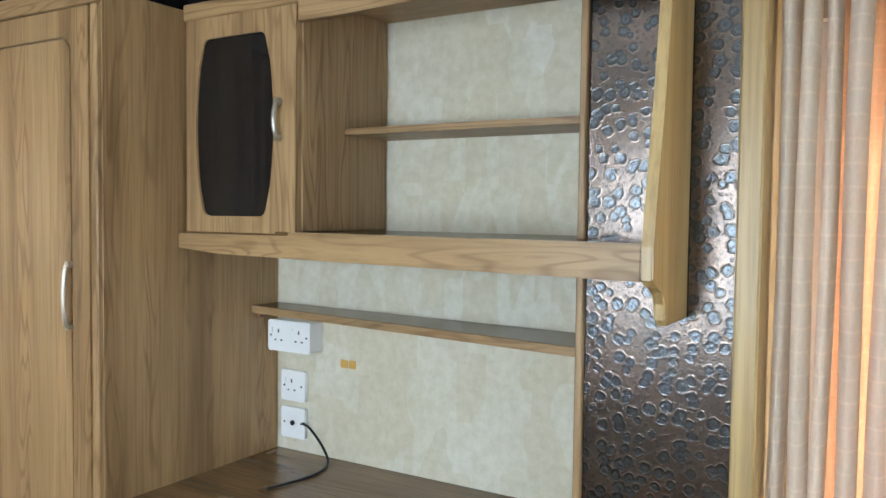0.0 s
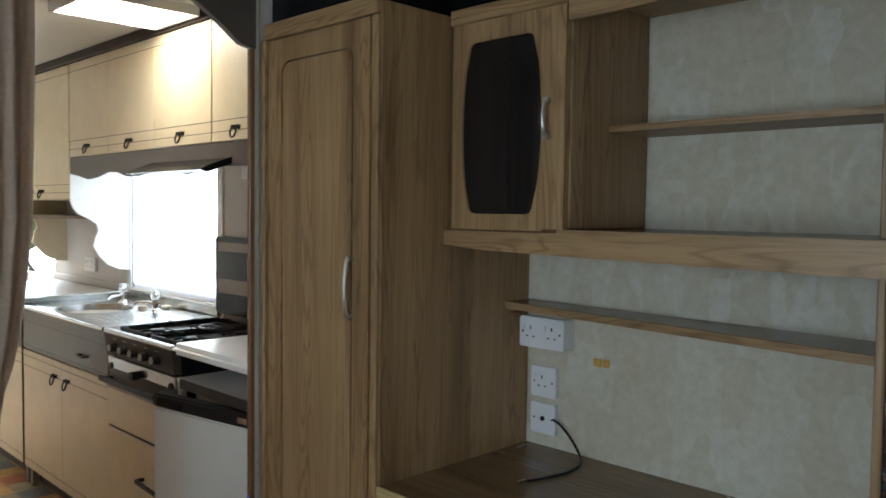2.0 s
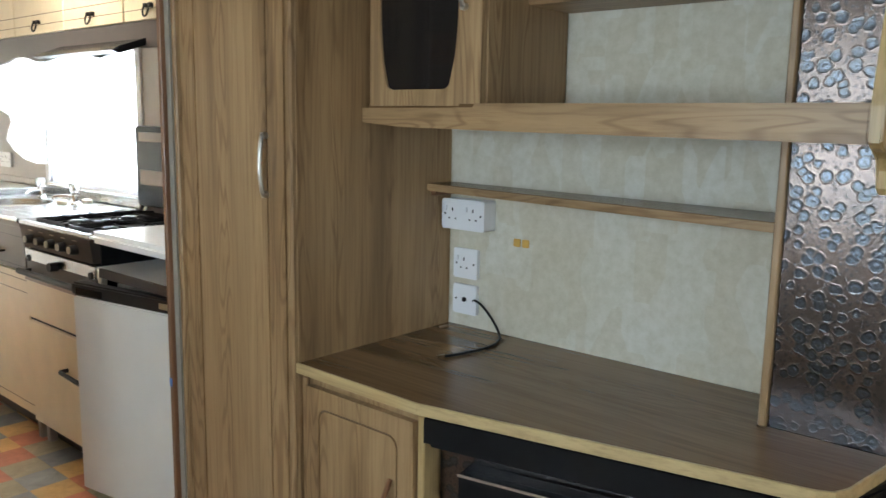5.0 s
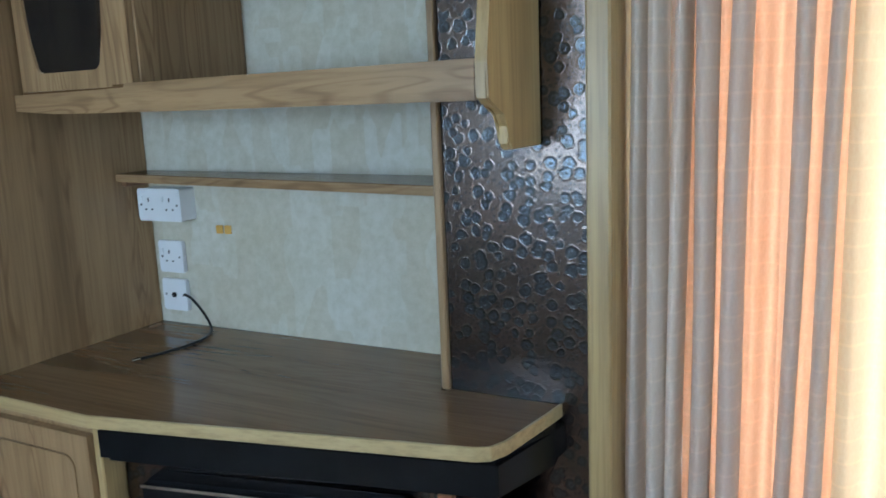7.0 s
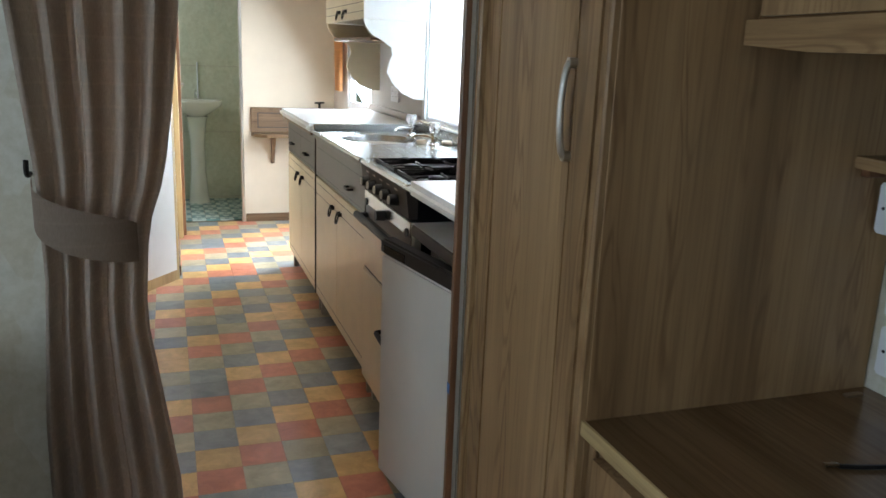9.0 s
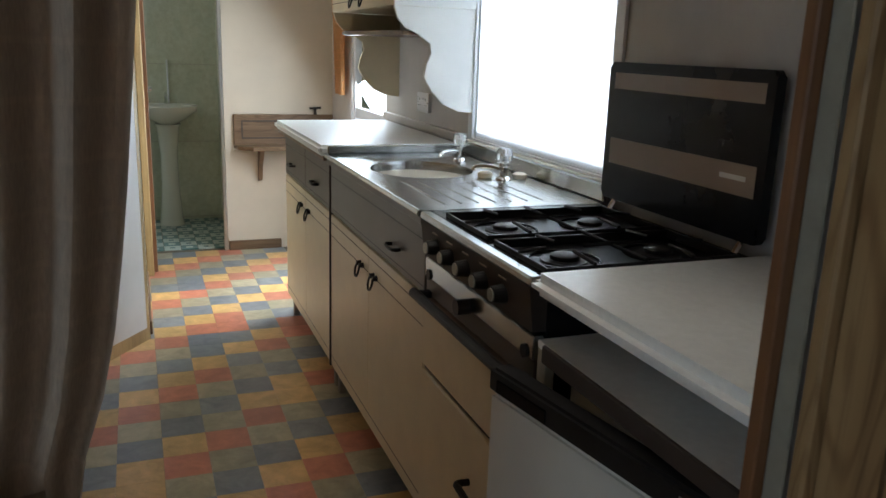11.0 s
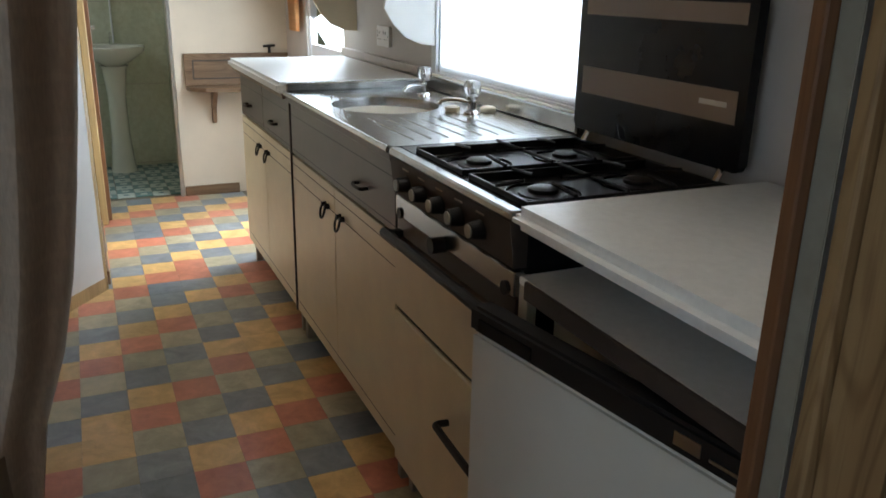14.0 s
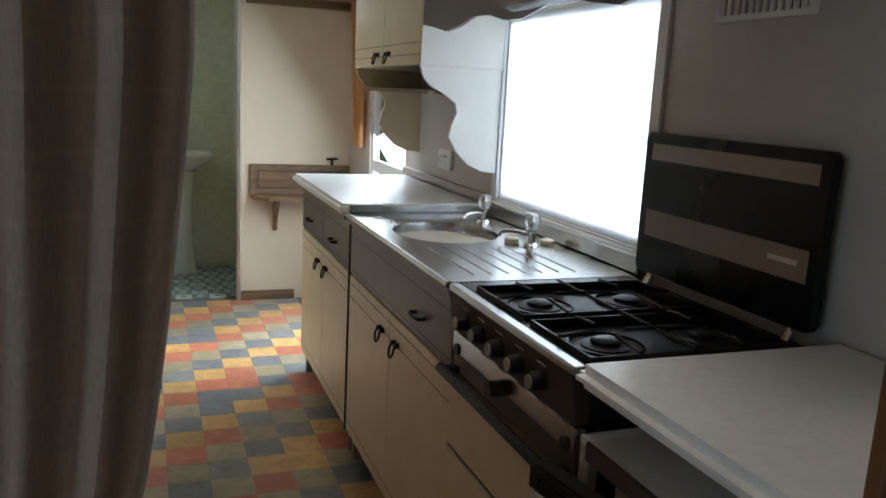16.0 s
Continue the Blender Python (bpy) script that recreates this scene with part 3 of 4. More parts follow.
for u, v in pane:
    du, dv = u - (-1.2885), v - 1.567
    s = min(((oy1 - cy) / abs(du)) if abs(du) > 1e-6 else 9e9, ((oz1 - cz) / abs(dv)) if abs(dv) > 1e-6 else 9e9)
    outer.append((cy + du * s, cz + dv * s))
for c in ((oy0, oz0), (oy0, oz1), (oy1, oz0), (oy1, oz1)):
    outer[min(range(len(outer)), key=lambda k: (outer[k][0] - c[0]) ** 2 + (outer[k][1] - c[1]) ** 2)] = c
dr = part("door", ring(outer, pane, 0, 0.186, 0.204), M_OAK, gc)
part("glass", prism([(-1.2885 + (u + 1.2885) * 1.01, 1.567 + (v - 1.567) * 1.01) for u, v in pane], 0, 0.1925, 0.1965), M_SMOKE, dr, "smoked brown glass pane")
bow_handle(dr, 0.186, -1.437, 1.535, 1.615)

su = thing("shelf_unit", (0.36, -1.9, 1.262), "oak wall shelf with deep front rail and shaped end bracket", "shelf")
rail = prism([(-1.486, 1.3145), (P - 0.001, 1.3145), (P - 0.001, 1.279), (-1.25, 1.270), (-1.6, 1.266), (-2.282, 1.262), (-2.282, 1.325), (-1.486, 1.325)], 0, 0.124, 0.146, 0.002)
for v in rail.verts:
    v.co.x += (v.co.y + 2.282) * 0.045
part("front_rail", rail, M_OAK_Y, su)
part("shelf_board", prism([(0.20, P - 0.001), (0.156, -2.084), (E - 0.002, -2.084), (E - 0.002, P - 0.001)], 2, 1.302, 1.3245), M_TOP, su)
part("shelf_board", bx(0.146, 0.344, -2.282, -2.084, 1.302, 1.3245, 0.001), M_TOP, su)
fascia = [(-1.488, 1.868), (-1.488, 1.787), (-1.60, 1.787), (-1.85, 1.795), (-2.05, 1.805), (-2.20, 1.80), (-2.30, 1.785), (-2.30, 1.868)]
part("top_fascia", prism([(y, z) for y, z in fascia], 0, 0.186, 0.206, 0.002), M_OAK_Y, su)
part("top_board", bx(0.206, E - 0.002, -2.084, -1.488, 1.852, 1.868, 0.001), M_OAK_Y, su)
br = [(0.344, 1.866), (0.205, 1.866), (0.196, 1.74), (0.172, 1.58), (0.148, 1.46), (0.130, 1.37), (0.122, 1.32), (0.121, 1.265), (0.135, 1.256), (0.165, 1.25), (0.185, 1.240), (0.197, 1.220), (0.200, 1.192), (0.213, 1.181), (0.344, 1.181)]
part("end_bracket", prism(br, 1, -2.303, -2.283, 0.003), M_LIP_V, su, "shaped pine end bracket")

sh = tagged(part("wall_shelf", prism([(0.354, -1.488), (0.354, -2.083), (E - 0.001, -2.083), (E - 0.001, -1.488)], 2, 1.554, 1.569, 0.001), M_OAK_Y), "narrow oak shelf on the wallpapered wall", "shelf")
s2 = tagged(part("wall_shelf", prism([(0.425, P - 0.001), (0.347, -2.083), (E - 0.001, -2.083), (E - 0.001, P - 0.001)], 2, 1.094, 1.113, 0.002), M_OAK_Y), "long narrow oak shelf above the sockets", "shelf")
for v in s2.data.vertices:
    v.co.z += (v.co.y - P) * 0.010
sf = part("shelf_face", prism([(0.428, P - 0.002), (0.350, -2.082), (E - 0.003, -2.082), (E - 0.003, P - 0.002)], 2, 1.113, 1.1145), M_TOP, s2)
for v in sf.data.vertices:
    v.co.z += (v.co.y - P) * 0.010
part("batten", bx(0.44, E - 0.002, P - 0.018, P - 0.001, 1.080, 1.0935, 0.002), M_DARKWOOD, s2)

# ---- lounge: chimney breast ----
cb = thing("chimney_breast", (0.44, -2.25, 0.004), "fireplace breast faced with embossed dark copper sheet", "fireplace panel", kind="structure")
part("core", bx(0.352, E - 0.002, -2.405, -2.086, 0.004, 1.9895, 0), M_OAK, cb)
part("copper_sheet", bx(0.346, 0.3518, -2.388, -2.103, 0.01, 1.989, 0), M_COPPER, cb, "embossed copper sheet")
part("edge_strip", bx(0.334, 0.356, -2.1025, -2.0865, 0.7005, 1.989, 0.003), M_OAK, cb)
part("edge_strip", bx(0.326, E - 0.004, -2.432, -2.389, 0.004, 1.989, 0.004), M_LIP_V, cb, "pine edge post")

# ---- lounge: fire surround ----
fs = thing("fire_surround", (0.2, -1.7, 0.004), "low corner unit with dark wood counter and pine edging", "fire surround")
front = [(-0.033, P - 0.002), (-0.038, -1.515), (0.116, -2.262), (0.128, -2.284), (0.158, -2.298), (0.300, -2.322), (0.344, -2.328)]
top = front + [(0.344, -2.104), (0.3325, -2.104), (0.3325, -2.085), (E - 0.002, -2.085), (E - 0.002, P - 0.002)]
part("countertop", prism(top, 2, 0.677, 0.700), M_TOP, fs, "dark brown wood-grain countertop")
lip = bmesh.new()
for (ax, ay), (cx2, cy2) in zip(front, front[1:]):
    dd = Vector((cx2 - ax, cy2 - ay)).normalized()
    nn = Vector((dd.y, -dd.x))
    if nn.x > 0 and ay > -2.3:
        nn = -nn
    a, c = Vector((ax, ay)) - dd * 0.002, Vector((cx2, cy2)) + dd * 0.002
    o = nn * 0.006
    prism([a, c, c + o, a + o], 2, 0.676, 0.7015, 0.001, lip, 1)
part("edging", lip, M_LIP, fs, "pale pine front edging")
part("carcass", prism([(-0.012, P - 0.003), (-0.014, -1.500), (0.20, -1.50), (E - 0.003, -1.5), (E - 0.003, P - 0.003)], 2, 0.004, 0.676), M_OAK, fs)
part("post", bx(-0.024, 0.03, -1.522, -1.502, 0.004, 0.667, 0.003), M_LIP_V, fs)
part("post", bx(-0.024, -0.012, -1.136, P - 0.003, 0.004, 0.667, 0.003), M_OAK, fs)
dr = grooved_door(fs, -0.032, -1.496, -1.142, 0.05, 0.650, 0.045, M_OAK, 0.03)
part("handle", tube(curve([(-0.034, -1.430, 0.50), (-0.048, -1.437, 0.49), (-0.052, -1.430, 0.465), (-0.048, -1.423, 0.44), (-0.034, -1.430, 0.43)], 4), 0.006, 8), M_DARKWOOD, dr, "brown shaped handle", True)
part("back_sheet", prism([(0.03, -1.523), (0.20, -2.25), (0.21, -2.25), (0.04, -1.523)], 2, 0.004, 0.60), M_COPPER, fs, "embossed copper back sheet")
part("copper_post", bx(0.118, 0.135, -2.215, -2.185, 0.004, 0.60, 0.003), plain("polished_copper", (0.62, 0.28, 0.14), 0.3, 0.8), fs, "bright copper upright strip")

fr = thing("gas_fire", (0.06, -1.85, 0.004), "black gas fire with chrome trim under the counter", "fire")


def along(u, off):
    """A place along the slanted fire front: metres from its start, and back from it."""
    dd = Vector((0.156, -0.77)).normalized()
    q = Vector((-0.038, -1.515)) + dd * u + Vector((-dd.y, dd.x)) * off
    return (q.x, q.y)


part("hood", prism([along(0.008, 0.012), along(0.80, 0.012), (0.30, -2.335), (0.344, -2.34), (0.344, -2.11), along(0.03, 0.12)], 2, 0.600, 0.6755, 0.010), M_BLACK, fr, "glossy black hood")
part("body", prism([along(0.09, 0.020), along(0.62, 0.020), along(0.62, 0.075), along(0.09, 0.075)], 2, 0.03, 0.565, 0.008), M_BLACK, fr)
part("chrome_trim", prism([along(0.088, 0.0165), along(0.622, 0.0165), along(0.622, 0.02), along(0.088, 0.02)], 2, 0.552, 0.558), M_CHROME, fr, "thin chrome trim")
part("plinth", prism([along(0.03, 0.016), along(0.70, 0.016), along(0.70, 0.075), along(0.03, 0.075)], 2, 0.004, 0.0295, 0.003), M_BLACKMATT, fr)


# ---- lounge: sockets and cable ----
def socket(y0, y1, z0, z1, depth, label, outlets, aerial=False):
    s = thing("wall_socket", (E, (y0 + y1) / 2, z0), label, "socket", "sockets above the counter")
    part("back_box", prism(rounded(y0 + 0.001, y1 - 0.001, z0 + 0.001, z1 - 0.001, 0.006), 0, E - depth, E - 0.001, 0.0), M_PLASTIC, s)
    x = E - depth - 0.009
    part("face_plate", prism(rounded(y0, y1, z0, z1, 0.005), 0, x, E - depth - 0.0003, 0.002), M_PLASTIC, s)
    cz2 = (z0 + z1) / 2
    for c in outlets:
        if aerial:
            part("aerial_port", disc_x(x + 0.001, x - 0.004, c, cz2, 0.007, 14), M_BLACKMATT, s)
            continue
        part("slot", bx(x - 0.0006, x + 0.001, c - 0.002, c + 0.002, cz2 + 0.008, cz2 + 0.018, 0), M_BLACKMATT, s)
        for k in (-0.011, 0.011):
            part("slot", bx(x - 0.0006, x + 0.001, c + k - 0.003, c + k + 0.003, cz2 - 0.014, cz2 - 0.010, 0), M_BLACKMATT, s)
        part("switch", bx(x - 0.004, x + 0.001, c + 0.020, c + 0.028, cz2 + 0.008, cz2 + 0.022, 0.001), M_PLASTIC, s)
    for yy in (y0 + 0.012, y1 - 0.012):
        part("screw", disc_x(x + 0.001, x - 0.0008, yy, cz2, 0.003, 10), M_BLACKMATT, s)
    return s


socket(-1.277, -1.126, 0.987, 1.072, 0.045, "white double wall socket on a deep surface box", (-1.238, -1.165))
socket(-1.226, -1.140, 0.842, 0.928, 0.006, "white single wall socket plate", (-1.178,))
socket(-1.226, -1.140, 0.738, 0.824, 0.006, "white aerial socket plate", (-1.183,), True)
for y in (-1.352, -1.380):
    tagged(part("adhesive_pad", prism(rounded(y - 0.011, y + 0.011, 0.952, 0.974, 0.003), 0, E - 0.003, E - 0.0003, 0.0), M_TAN), "small amber adhesive pad on wallpaper", "adhesive pad", "adhesive pads")
cab = thing("aerial_cable", (0.4, -1.35, 0.70), "short black aerial cable lying on the counter", "cable")
part("cord", tube(curve([(0.514, -1.222, 0.785), (0.508, -1.255, 0.775), (0.500, -1.30, 0.742), (0.485, -1.335, 0.711), (0.44, -1.362, 0.7045), (0.37, -1.372, 0.7045), (0.29, -1.358, 0.7045), (0.245, -1.343, 0.7045)], 7), 0.0035, 8), M_BLACKMATT, cab, smooth=True)
part("plug", tube([(0.245, -1.343, 0.7055), (0.225, -1.337, 0.7055)], 0.0045, 10), M_CHROME, cab, "bright metal plug")
tagged(part("cable_clip", prism(rounded(0.455, 0.495, -1.150, -1.138, 0.005), 2, 0.7002, 0.704, 0.001), M_LEDGE), "small brown clip lying in the counter corner", "clip")


# ---- curtains ----
def pleats(name, parent, mat, path, z0, z1, amp, waves, seed, label="", rows=14, thick=0.003, cols=None, jitter=0.35):
    """A pleated cloth: path(s, v) gives the plan place at s along it and v up it; pleats stand off it along its normal."""
    rnd = random.Random(seed)
    n = cols or waves * 14
    ph = [rnd.uniform(-jitter, jitter) for _ in range(waves + 2)]
    am = [rnd.uniform(0.65, 1.25) for _ in range(waves + 2)]
    bm = bmesh.new()
    grid = []
    for r in range(rows + 1):
        v = r / rows
        line = []
        for c in range(n + 1):
            s = c / n
            q, nn, a = path(s, v)
            k = s * waves
            i = int(k)
            f = k - i
            p0 = ph[i] * (1 - f) + ph[min(i + 1, waves + 1)] * f
            a0 = am[i] * (1 - f) + am[min(i + 1, waves + 1)] * f
            w = math.sin(math.tau * k + p0 * 2.2 + 0.5 * math.sin(3 * v + i))
            w = math.copysign(abs(w) ** 0.8, w)
            q = Vector(q) + Vector(nn) * (amp * a * a0 * w)
            line.append(bm.verts.new((q.x, q.y, z0 + (z1 - z0) * v)))
        grid.append(line)
    for a, b2 in zip(grid, grid[1:]):
        for c in range(n):
            bm.faces.new((a[c], a[c + 1], b2[c + 1], b2[c]))
    bmesh.ops.solidify(bm, geom=bm.faces[:], thickness=thick)
    return part(name, bm, mat, parent, label, True)


cu = thing("window_curtain", (0.44, -3.2, 0.55), "beige full-length curtains with amber lining at the window", "curtain")
part("rail", bx(0.40, 0.47, -4.0, -2.436, 2.02, 2.06, 0.004), M_PLASTIC, cu)


def curtain_fold(y0, y1, x, depth, sway, mat=None, label=""):
    """One rounded upright fold of cloth, bulging into the room and leaning a little along y."""
    bm = bmesh.new()
    grid = []
    for k in range(19):
        v = k / 18
        line = []
        for c in range(15):
            u = -0.12 + 1.24 * c / 14
            a = math.pi * u
            w = 1 + 0.06 * math.sin(5 * v + 40 * y0)
            yy = (y0 + y1) / 2 + (y1 - y0) / 2 * w * math.cos(a) * -1 + sway * (v - 0.5) + 0.003 * math.sin(7 * v + 90 * y1)
            line.append(bm.verts.new((x - depth * w * math.sin(a), yy, 0.30 + 1.73 * v)))
        grid.append(line)
    for a, b2 in zip(grid, grid[1:]):
        for c in range(14):
            bm.faces.new((a[c], a[c + 1], b2[c + 1], b2[c]))
    bmesh.ops.solidify(bm, geom=bm.faces[:], thickness=0.002)
    return part("curtain_fold", bm, mat or M_CURTAIN, cu, label, True)


for y0, y1, x, depth, sway in ((-2.470, -2.440, 0.425, 0.045, -0.004), (-2.506, -2.474, 0.43, 0.050, -0.008), (-2.538, -2.511, 0.44, 0.045, -0.010), (-2.588, -2.551, 0.43, 0.045, -0.012),
                               (-2.640, -2.602, 0.44, 0.040, -0.022), (-2.728, -2.700, 0.44, 0.030, -0.022), (-2.778, -2.750, 0.44, 0.030, -0.03)):
    curtain_fold(y0, y1, x, depth, sway)
pleats("lining", cu, M_LINING, lambda s, v: ((0.468, -2.53 - 0.27 * s), (-1, 0), 1.0), 0.32, 2.03, 0.012, 5, 5, "amber curtain lining glowing with daylight")
pleats("sheer", cu, M_SHEER, lambda s, v: ((0.455, -2.785 - 0.95 * s), (-1, 0), 1.0), 0.30, 2.03, 0.020, 12, 9, "cream sheer curtain bright with daylight")

EDGE = [(0.0, -0.63), (0.335, -0.635), (0.72, -0.688), (0.90, -0.676), (1.0, -0.643), (1.12, -0.625), (1.31, -0.605), (1.7, -0.596), (2.1, -0.594)]
BACK = [(0.0, -0.885), (0.5, -0.885), (0.80, -0.865), (1.0, -0.868), (1.3, -0.895), (2.1, -0.94)]


def at_z(table, z):
    return float(np.interp(z, [a for a, _ in table], [b for _, b in table]))


dc = thing("door_curtain", (-0.76, -0.50, 0.01), "brown checked curtain tied back beside the kitchen opening", "curtain")


def drape_path(s, v):
    z = 0.01 + 2.05 * v
    a, b2 = at_z(BACK, z), at_z(EDGE, z)
    return (a + (b2 - a) * s, -0.505 + 0.01 * s), (0, -1), 0.55 + 0.45 * min(1, abs(z - 0.9) * 2.2)


pleats("drape", dc, M_DRAPE, drape_path, 0.01, 2.06, 0.028, 5, 11, rows=36, thick=0.004)
# tie-back band sweeping down from its hook to the curtain's free edge
tb = bmesh.new()
loops = []
for k in range(29):
    a = math.pi * (1.05 - 1.1 * k / 28)
    x = -0.787 + 0.090 * math.cos(a)
    y = -0.505 - 0.055 * math.sin(a)
    drop = 0.10 * (k / 28) ** 0.75
    loops.append((x, y, 1.005 - drop, 0.925 - drop * 0.92 - 0.015 * math.sin(math.pi * k / 28)))
rows = [[tb.verts.new((x, y, z)) for x, y, zt, zb in loops for z in (zt * (1 - f) + zb * f,)] for f in (0, 0.33, 0.66, 1)]
for a, b2 in zip(rows, rows[1:]):
    for i in range(len(a) - 1):
        tb.faces.new((a[i], a[i + 1], b2[i + 1], b2[i]))
bmesh.ops.solidify(tb, geom=tb.faces[:], thickness=0.004)
part("tie_band", tb, cloth("tie_band_cloth", (0.40, 0.31, 0.24), (0.34, 0.26, 0.20)), dc, "plain brown tie-back band", True)
part("hook", tube(curve([(-0.885, -0.4505, 1.00), (-0.885, -0.475, 1.0), (-0.885, -0.49, 1.01), (-0.885, -0.485, 1.03)], 4), 0.005, 8), M_IRON, dc, "small metal hook")
part("rod", tube([(-0.95, -0.505, 2.06), (-0.10, -0.505, 2.06)], 0.009, 10), M_PLASTIC, dc)

arm = thing("armchair", (-1.29, -0.80, 0.004), "dark brown upholstered armchair against the partition", "armchair")
part("backrest", prism(rounded(-1.54, -1.045, 0.20, 0.745, 0.12, 8), 1, -0.74, -0.56, 0.03, None, 3), M_SOFA, arm, smooth=True)
part("seat", bx(-1.54, -1.06, -1.15, -0.745, 0.20, 0.42, 0.04, seg=3), M_SOFA, arm, smooth=True)
for x in (-1.50, -1.10):
    for y in (-1.11, -0.62):
        part("leg", lathe([(0.02, 0.004), (0.024, 0.2)], x, y, 10), M_DARKWOOD, arm)


# ---- kitchen: base units ----
def ring_handle(parent, x, y, z):
    """A drop handle: two knobs with a loop hanging between them."""
    h = part("handle", disc_x(x + 0.001, x - 0.014, y - 0.015, z, 0.009, 10, None, 0.007), M_IRON, parent, "black iron drop handle")
    part("knob", disc_x(x + 0.001, x - 0.014, y + 0.015, z, 0.009, 10, None, 0.007), M_IRON, h)
    pts = curve([(x - 0.012, y - 0.015, z), (x - 0.017, y - 0.019, z - 0.018), (x - 0.020, y - 0.010, z - 0.034), (x - 0.021, y, z - 0.037), (x - 0.020, y + 0.010, z - 0.034), (x - 0.017, y + 0.019, z - 0.018), (x - 0.012, y + 0.015, z)], 3)
    part("loop", tube(pts, 0.0033, 6), M_IRON, h, smooth=True)
    return h


def bar_handle(parent, x, y, z, half=0.035):
    return part("handle", tube(curve([(x, y - half, z), (x - 0.018, y - half, z), (x - 0.022, y, z - 0.002), (x - 0.018, y + half, z), (x, y + half, z)], 4), 0.005, 8), M_IRON, parent, "black iron bar handle", True)


def cream_door(parent, x, y0, y1, z0, z1, line_z):
    dr = part("door", bx(x, x + 0.016, y0, y1, z0, z1, 0.002), M_CREAM, parent)
    for z in line_z:
        part("groove", bx(x - 0.0006, x + 0.0005, y0 + 0.002, y1 - 0.002, z - 0.0013, z + 0.0013, 0), M_CREAMLINE, dr)
    return dr


def base_unit(y0, y1, x, label, drawers):
    u = thing("base_cabinet", (x + 0.25, (y0 + y1) / 2, 0), label, "cabinet", "kitchen base cabinets")
    part("body", bx(x + 0.018, 0.50, y0 + 0.001, y1 - 0.001, 0.10, 0.862, 0.001), M_INSIDE, u)
    part("plinth", bx(x + 0.075, x + 0.09, y0 + 0.004, y1 - 0.004, 0.0, 0.10, 0), M_UNDER, u)
    for y in (y0 + 0.03, y1 - 0.03):
        part("leg", bx(x + 0.022, x + 0.05, y - 0.014, y + 0.014, 0.0, 0.10, 0.003), M_EDGE, u)
    mid = (y0 + y1) / 2
    for a, b2, hy in ((y0 + 0.004, mid - 0.0015, mid - 0.075), (mid + 0.0015, y1 - 0.004, mid + 0.075)):
        dr = cream_door(u, x, a, b2, 0.105, 0.675, (0.648, 0.600, 0.145))
        ring_handle(dr, x, hy, 0.606)
    n = len(drawers)
    for k, hy in enumerate(drawers):
        a = y0 + 0.004 + (y1 - y0 - 0.005) * k / n
        b2 = y0 + 0.001 + (y1 - y0 - 0.005) * (k + 1) / n
        dw = part("drawer", bx(x, x + 0.016, a, b2, 0.682, 0.858, 0.002), M_TAUPE, u, "grey-brown drawer front")
        for z in (0.70, 0.815):
            part("groove", bx(x - 0.0006, x + 0.0005, a + 0.002, b2 - 0.002, z - 0.001, z + 0.001, 0), M_BLACKMATT, dw)
        bar_handle(dw, x, hy, 0.745)
    return u


base_unit(1.590, 2.50, 0.014, "cream two-door base cabinet with two grey-brown drawers", (1.83, 2.30))
base_unit(0.575, 1.578, 0.012, "cream two-door sink cabinet with one wide grey-brown drawer", (0.81,))
ep = tagged(part("end_strip", bx(0.008, 0.03, 1.579, 1.589, 0.10, 0.862, 0.001), M_UNDER), "dark filler strip between two base cabinets", "filler strip")

# long white worktop beyond the sink
wt = tagged(part("worktop", bx(-0.028, E - 0.022, 1.590, 2.545, 0.880, 0.918, 0.012, seg=3), M_WORKTOP, smooth=True), "white laminate worktop with rounded front edge", "worktop")
part("underside", bx(-0.010, E - 0.03, 1.594, 2.53, 0.863, 0.8798, 0.002), M_LEDGE, wt)
us = tagged(part("upstand", bx(E - 0.021, E - 0.001, 1.62, 2.62, 0.919, 0.952, 0.003), M_GREYWALL), "grey splash strip along the wall", "splash strip", kind="structure")

# ---- kitchen: sink ----
sk = thing("kitchen_sink", (0.24, 1.08, 0.863), "stainless steel sink top with round bowl and drainer", "sink")
so, si, bowl = [], [], []
bcx, bcy, br0 = 0.212, 1.195, 0.160
for k in range(48):
    a = math.tau * k / 48
    du, dv = math.cos(a), math.sin(a)
    s = min((((E - 0.045) - bcx) / du) if du > 1e-6 else 9e9, ((-0.004 - bcx) / du) if du < -1e-6 else 9e9, ((1.578 - bcy) / dv) if dv > 1e-6 else 9e9, ((0.575 - bcy) / dv) if dv < -1e-6 else 9e9)
    so.append((bcx + du * s, bcy + dv * s))
    si.append((bcx + br0 * du, bcy + br0 * 1.12 * dv))
for i, c in enumerate(((-0.004, 0.575), (E - 0.045, 0.575), (E - 0.045, 1.578), (-0.004, 1.578))):
    so[min(range(48), key=lambda k: (so[k][0] - c[0]) ** 2 + (so[k][1] - c[1]) ** 2)] = c
part("drainer", ring(so, si, 2, 0.890, 0.898), M_STEEL, sk)
bm = bmesh.new()
prof = ((1.0, 0.8975), (0.985, 0.885), (0.955, 0.80), (0.90, 0.765), (0.75, 0.752), (0.12, 0.748))
lp = [[bm.verts.new((bcx + (p[0] - bcx) * r, bcy + (p[1] - bcy) * r, z)) for p in si] for r, z in prof]
for a, b2 in zip(lp, lp[1:]):
    for k in range(48):
        bm.faces.new((a[k], a[(k + 1) % 48], b2[(k + 1) % 48], b2[k]))
bm.faces.new(lp[-1])
part("bowl", bm, M_STEEL, sk, "round stainless bowl", True)
part("front_edge", tube([(-0.004, 0.577, 0.892), (-0.004, 1.576, 0.892)], 0.009, 10), M_STEEL, sk, smooth=True)
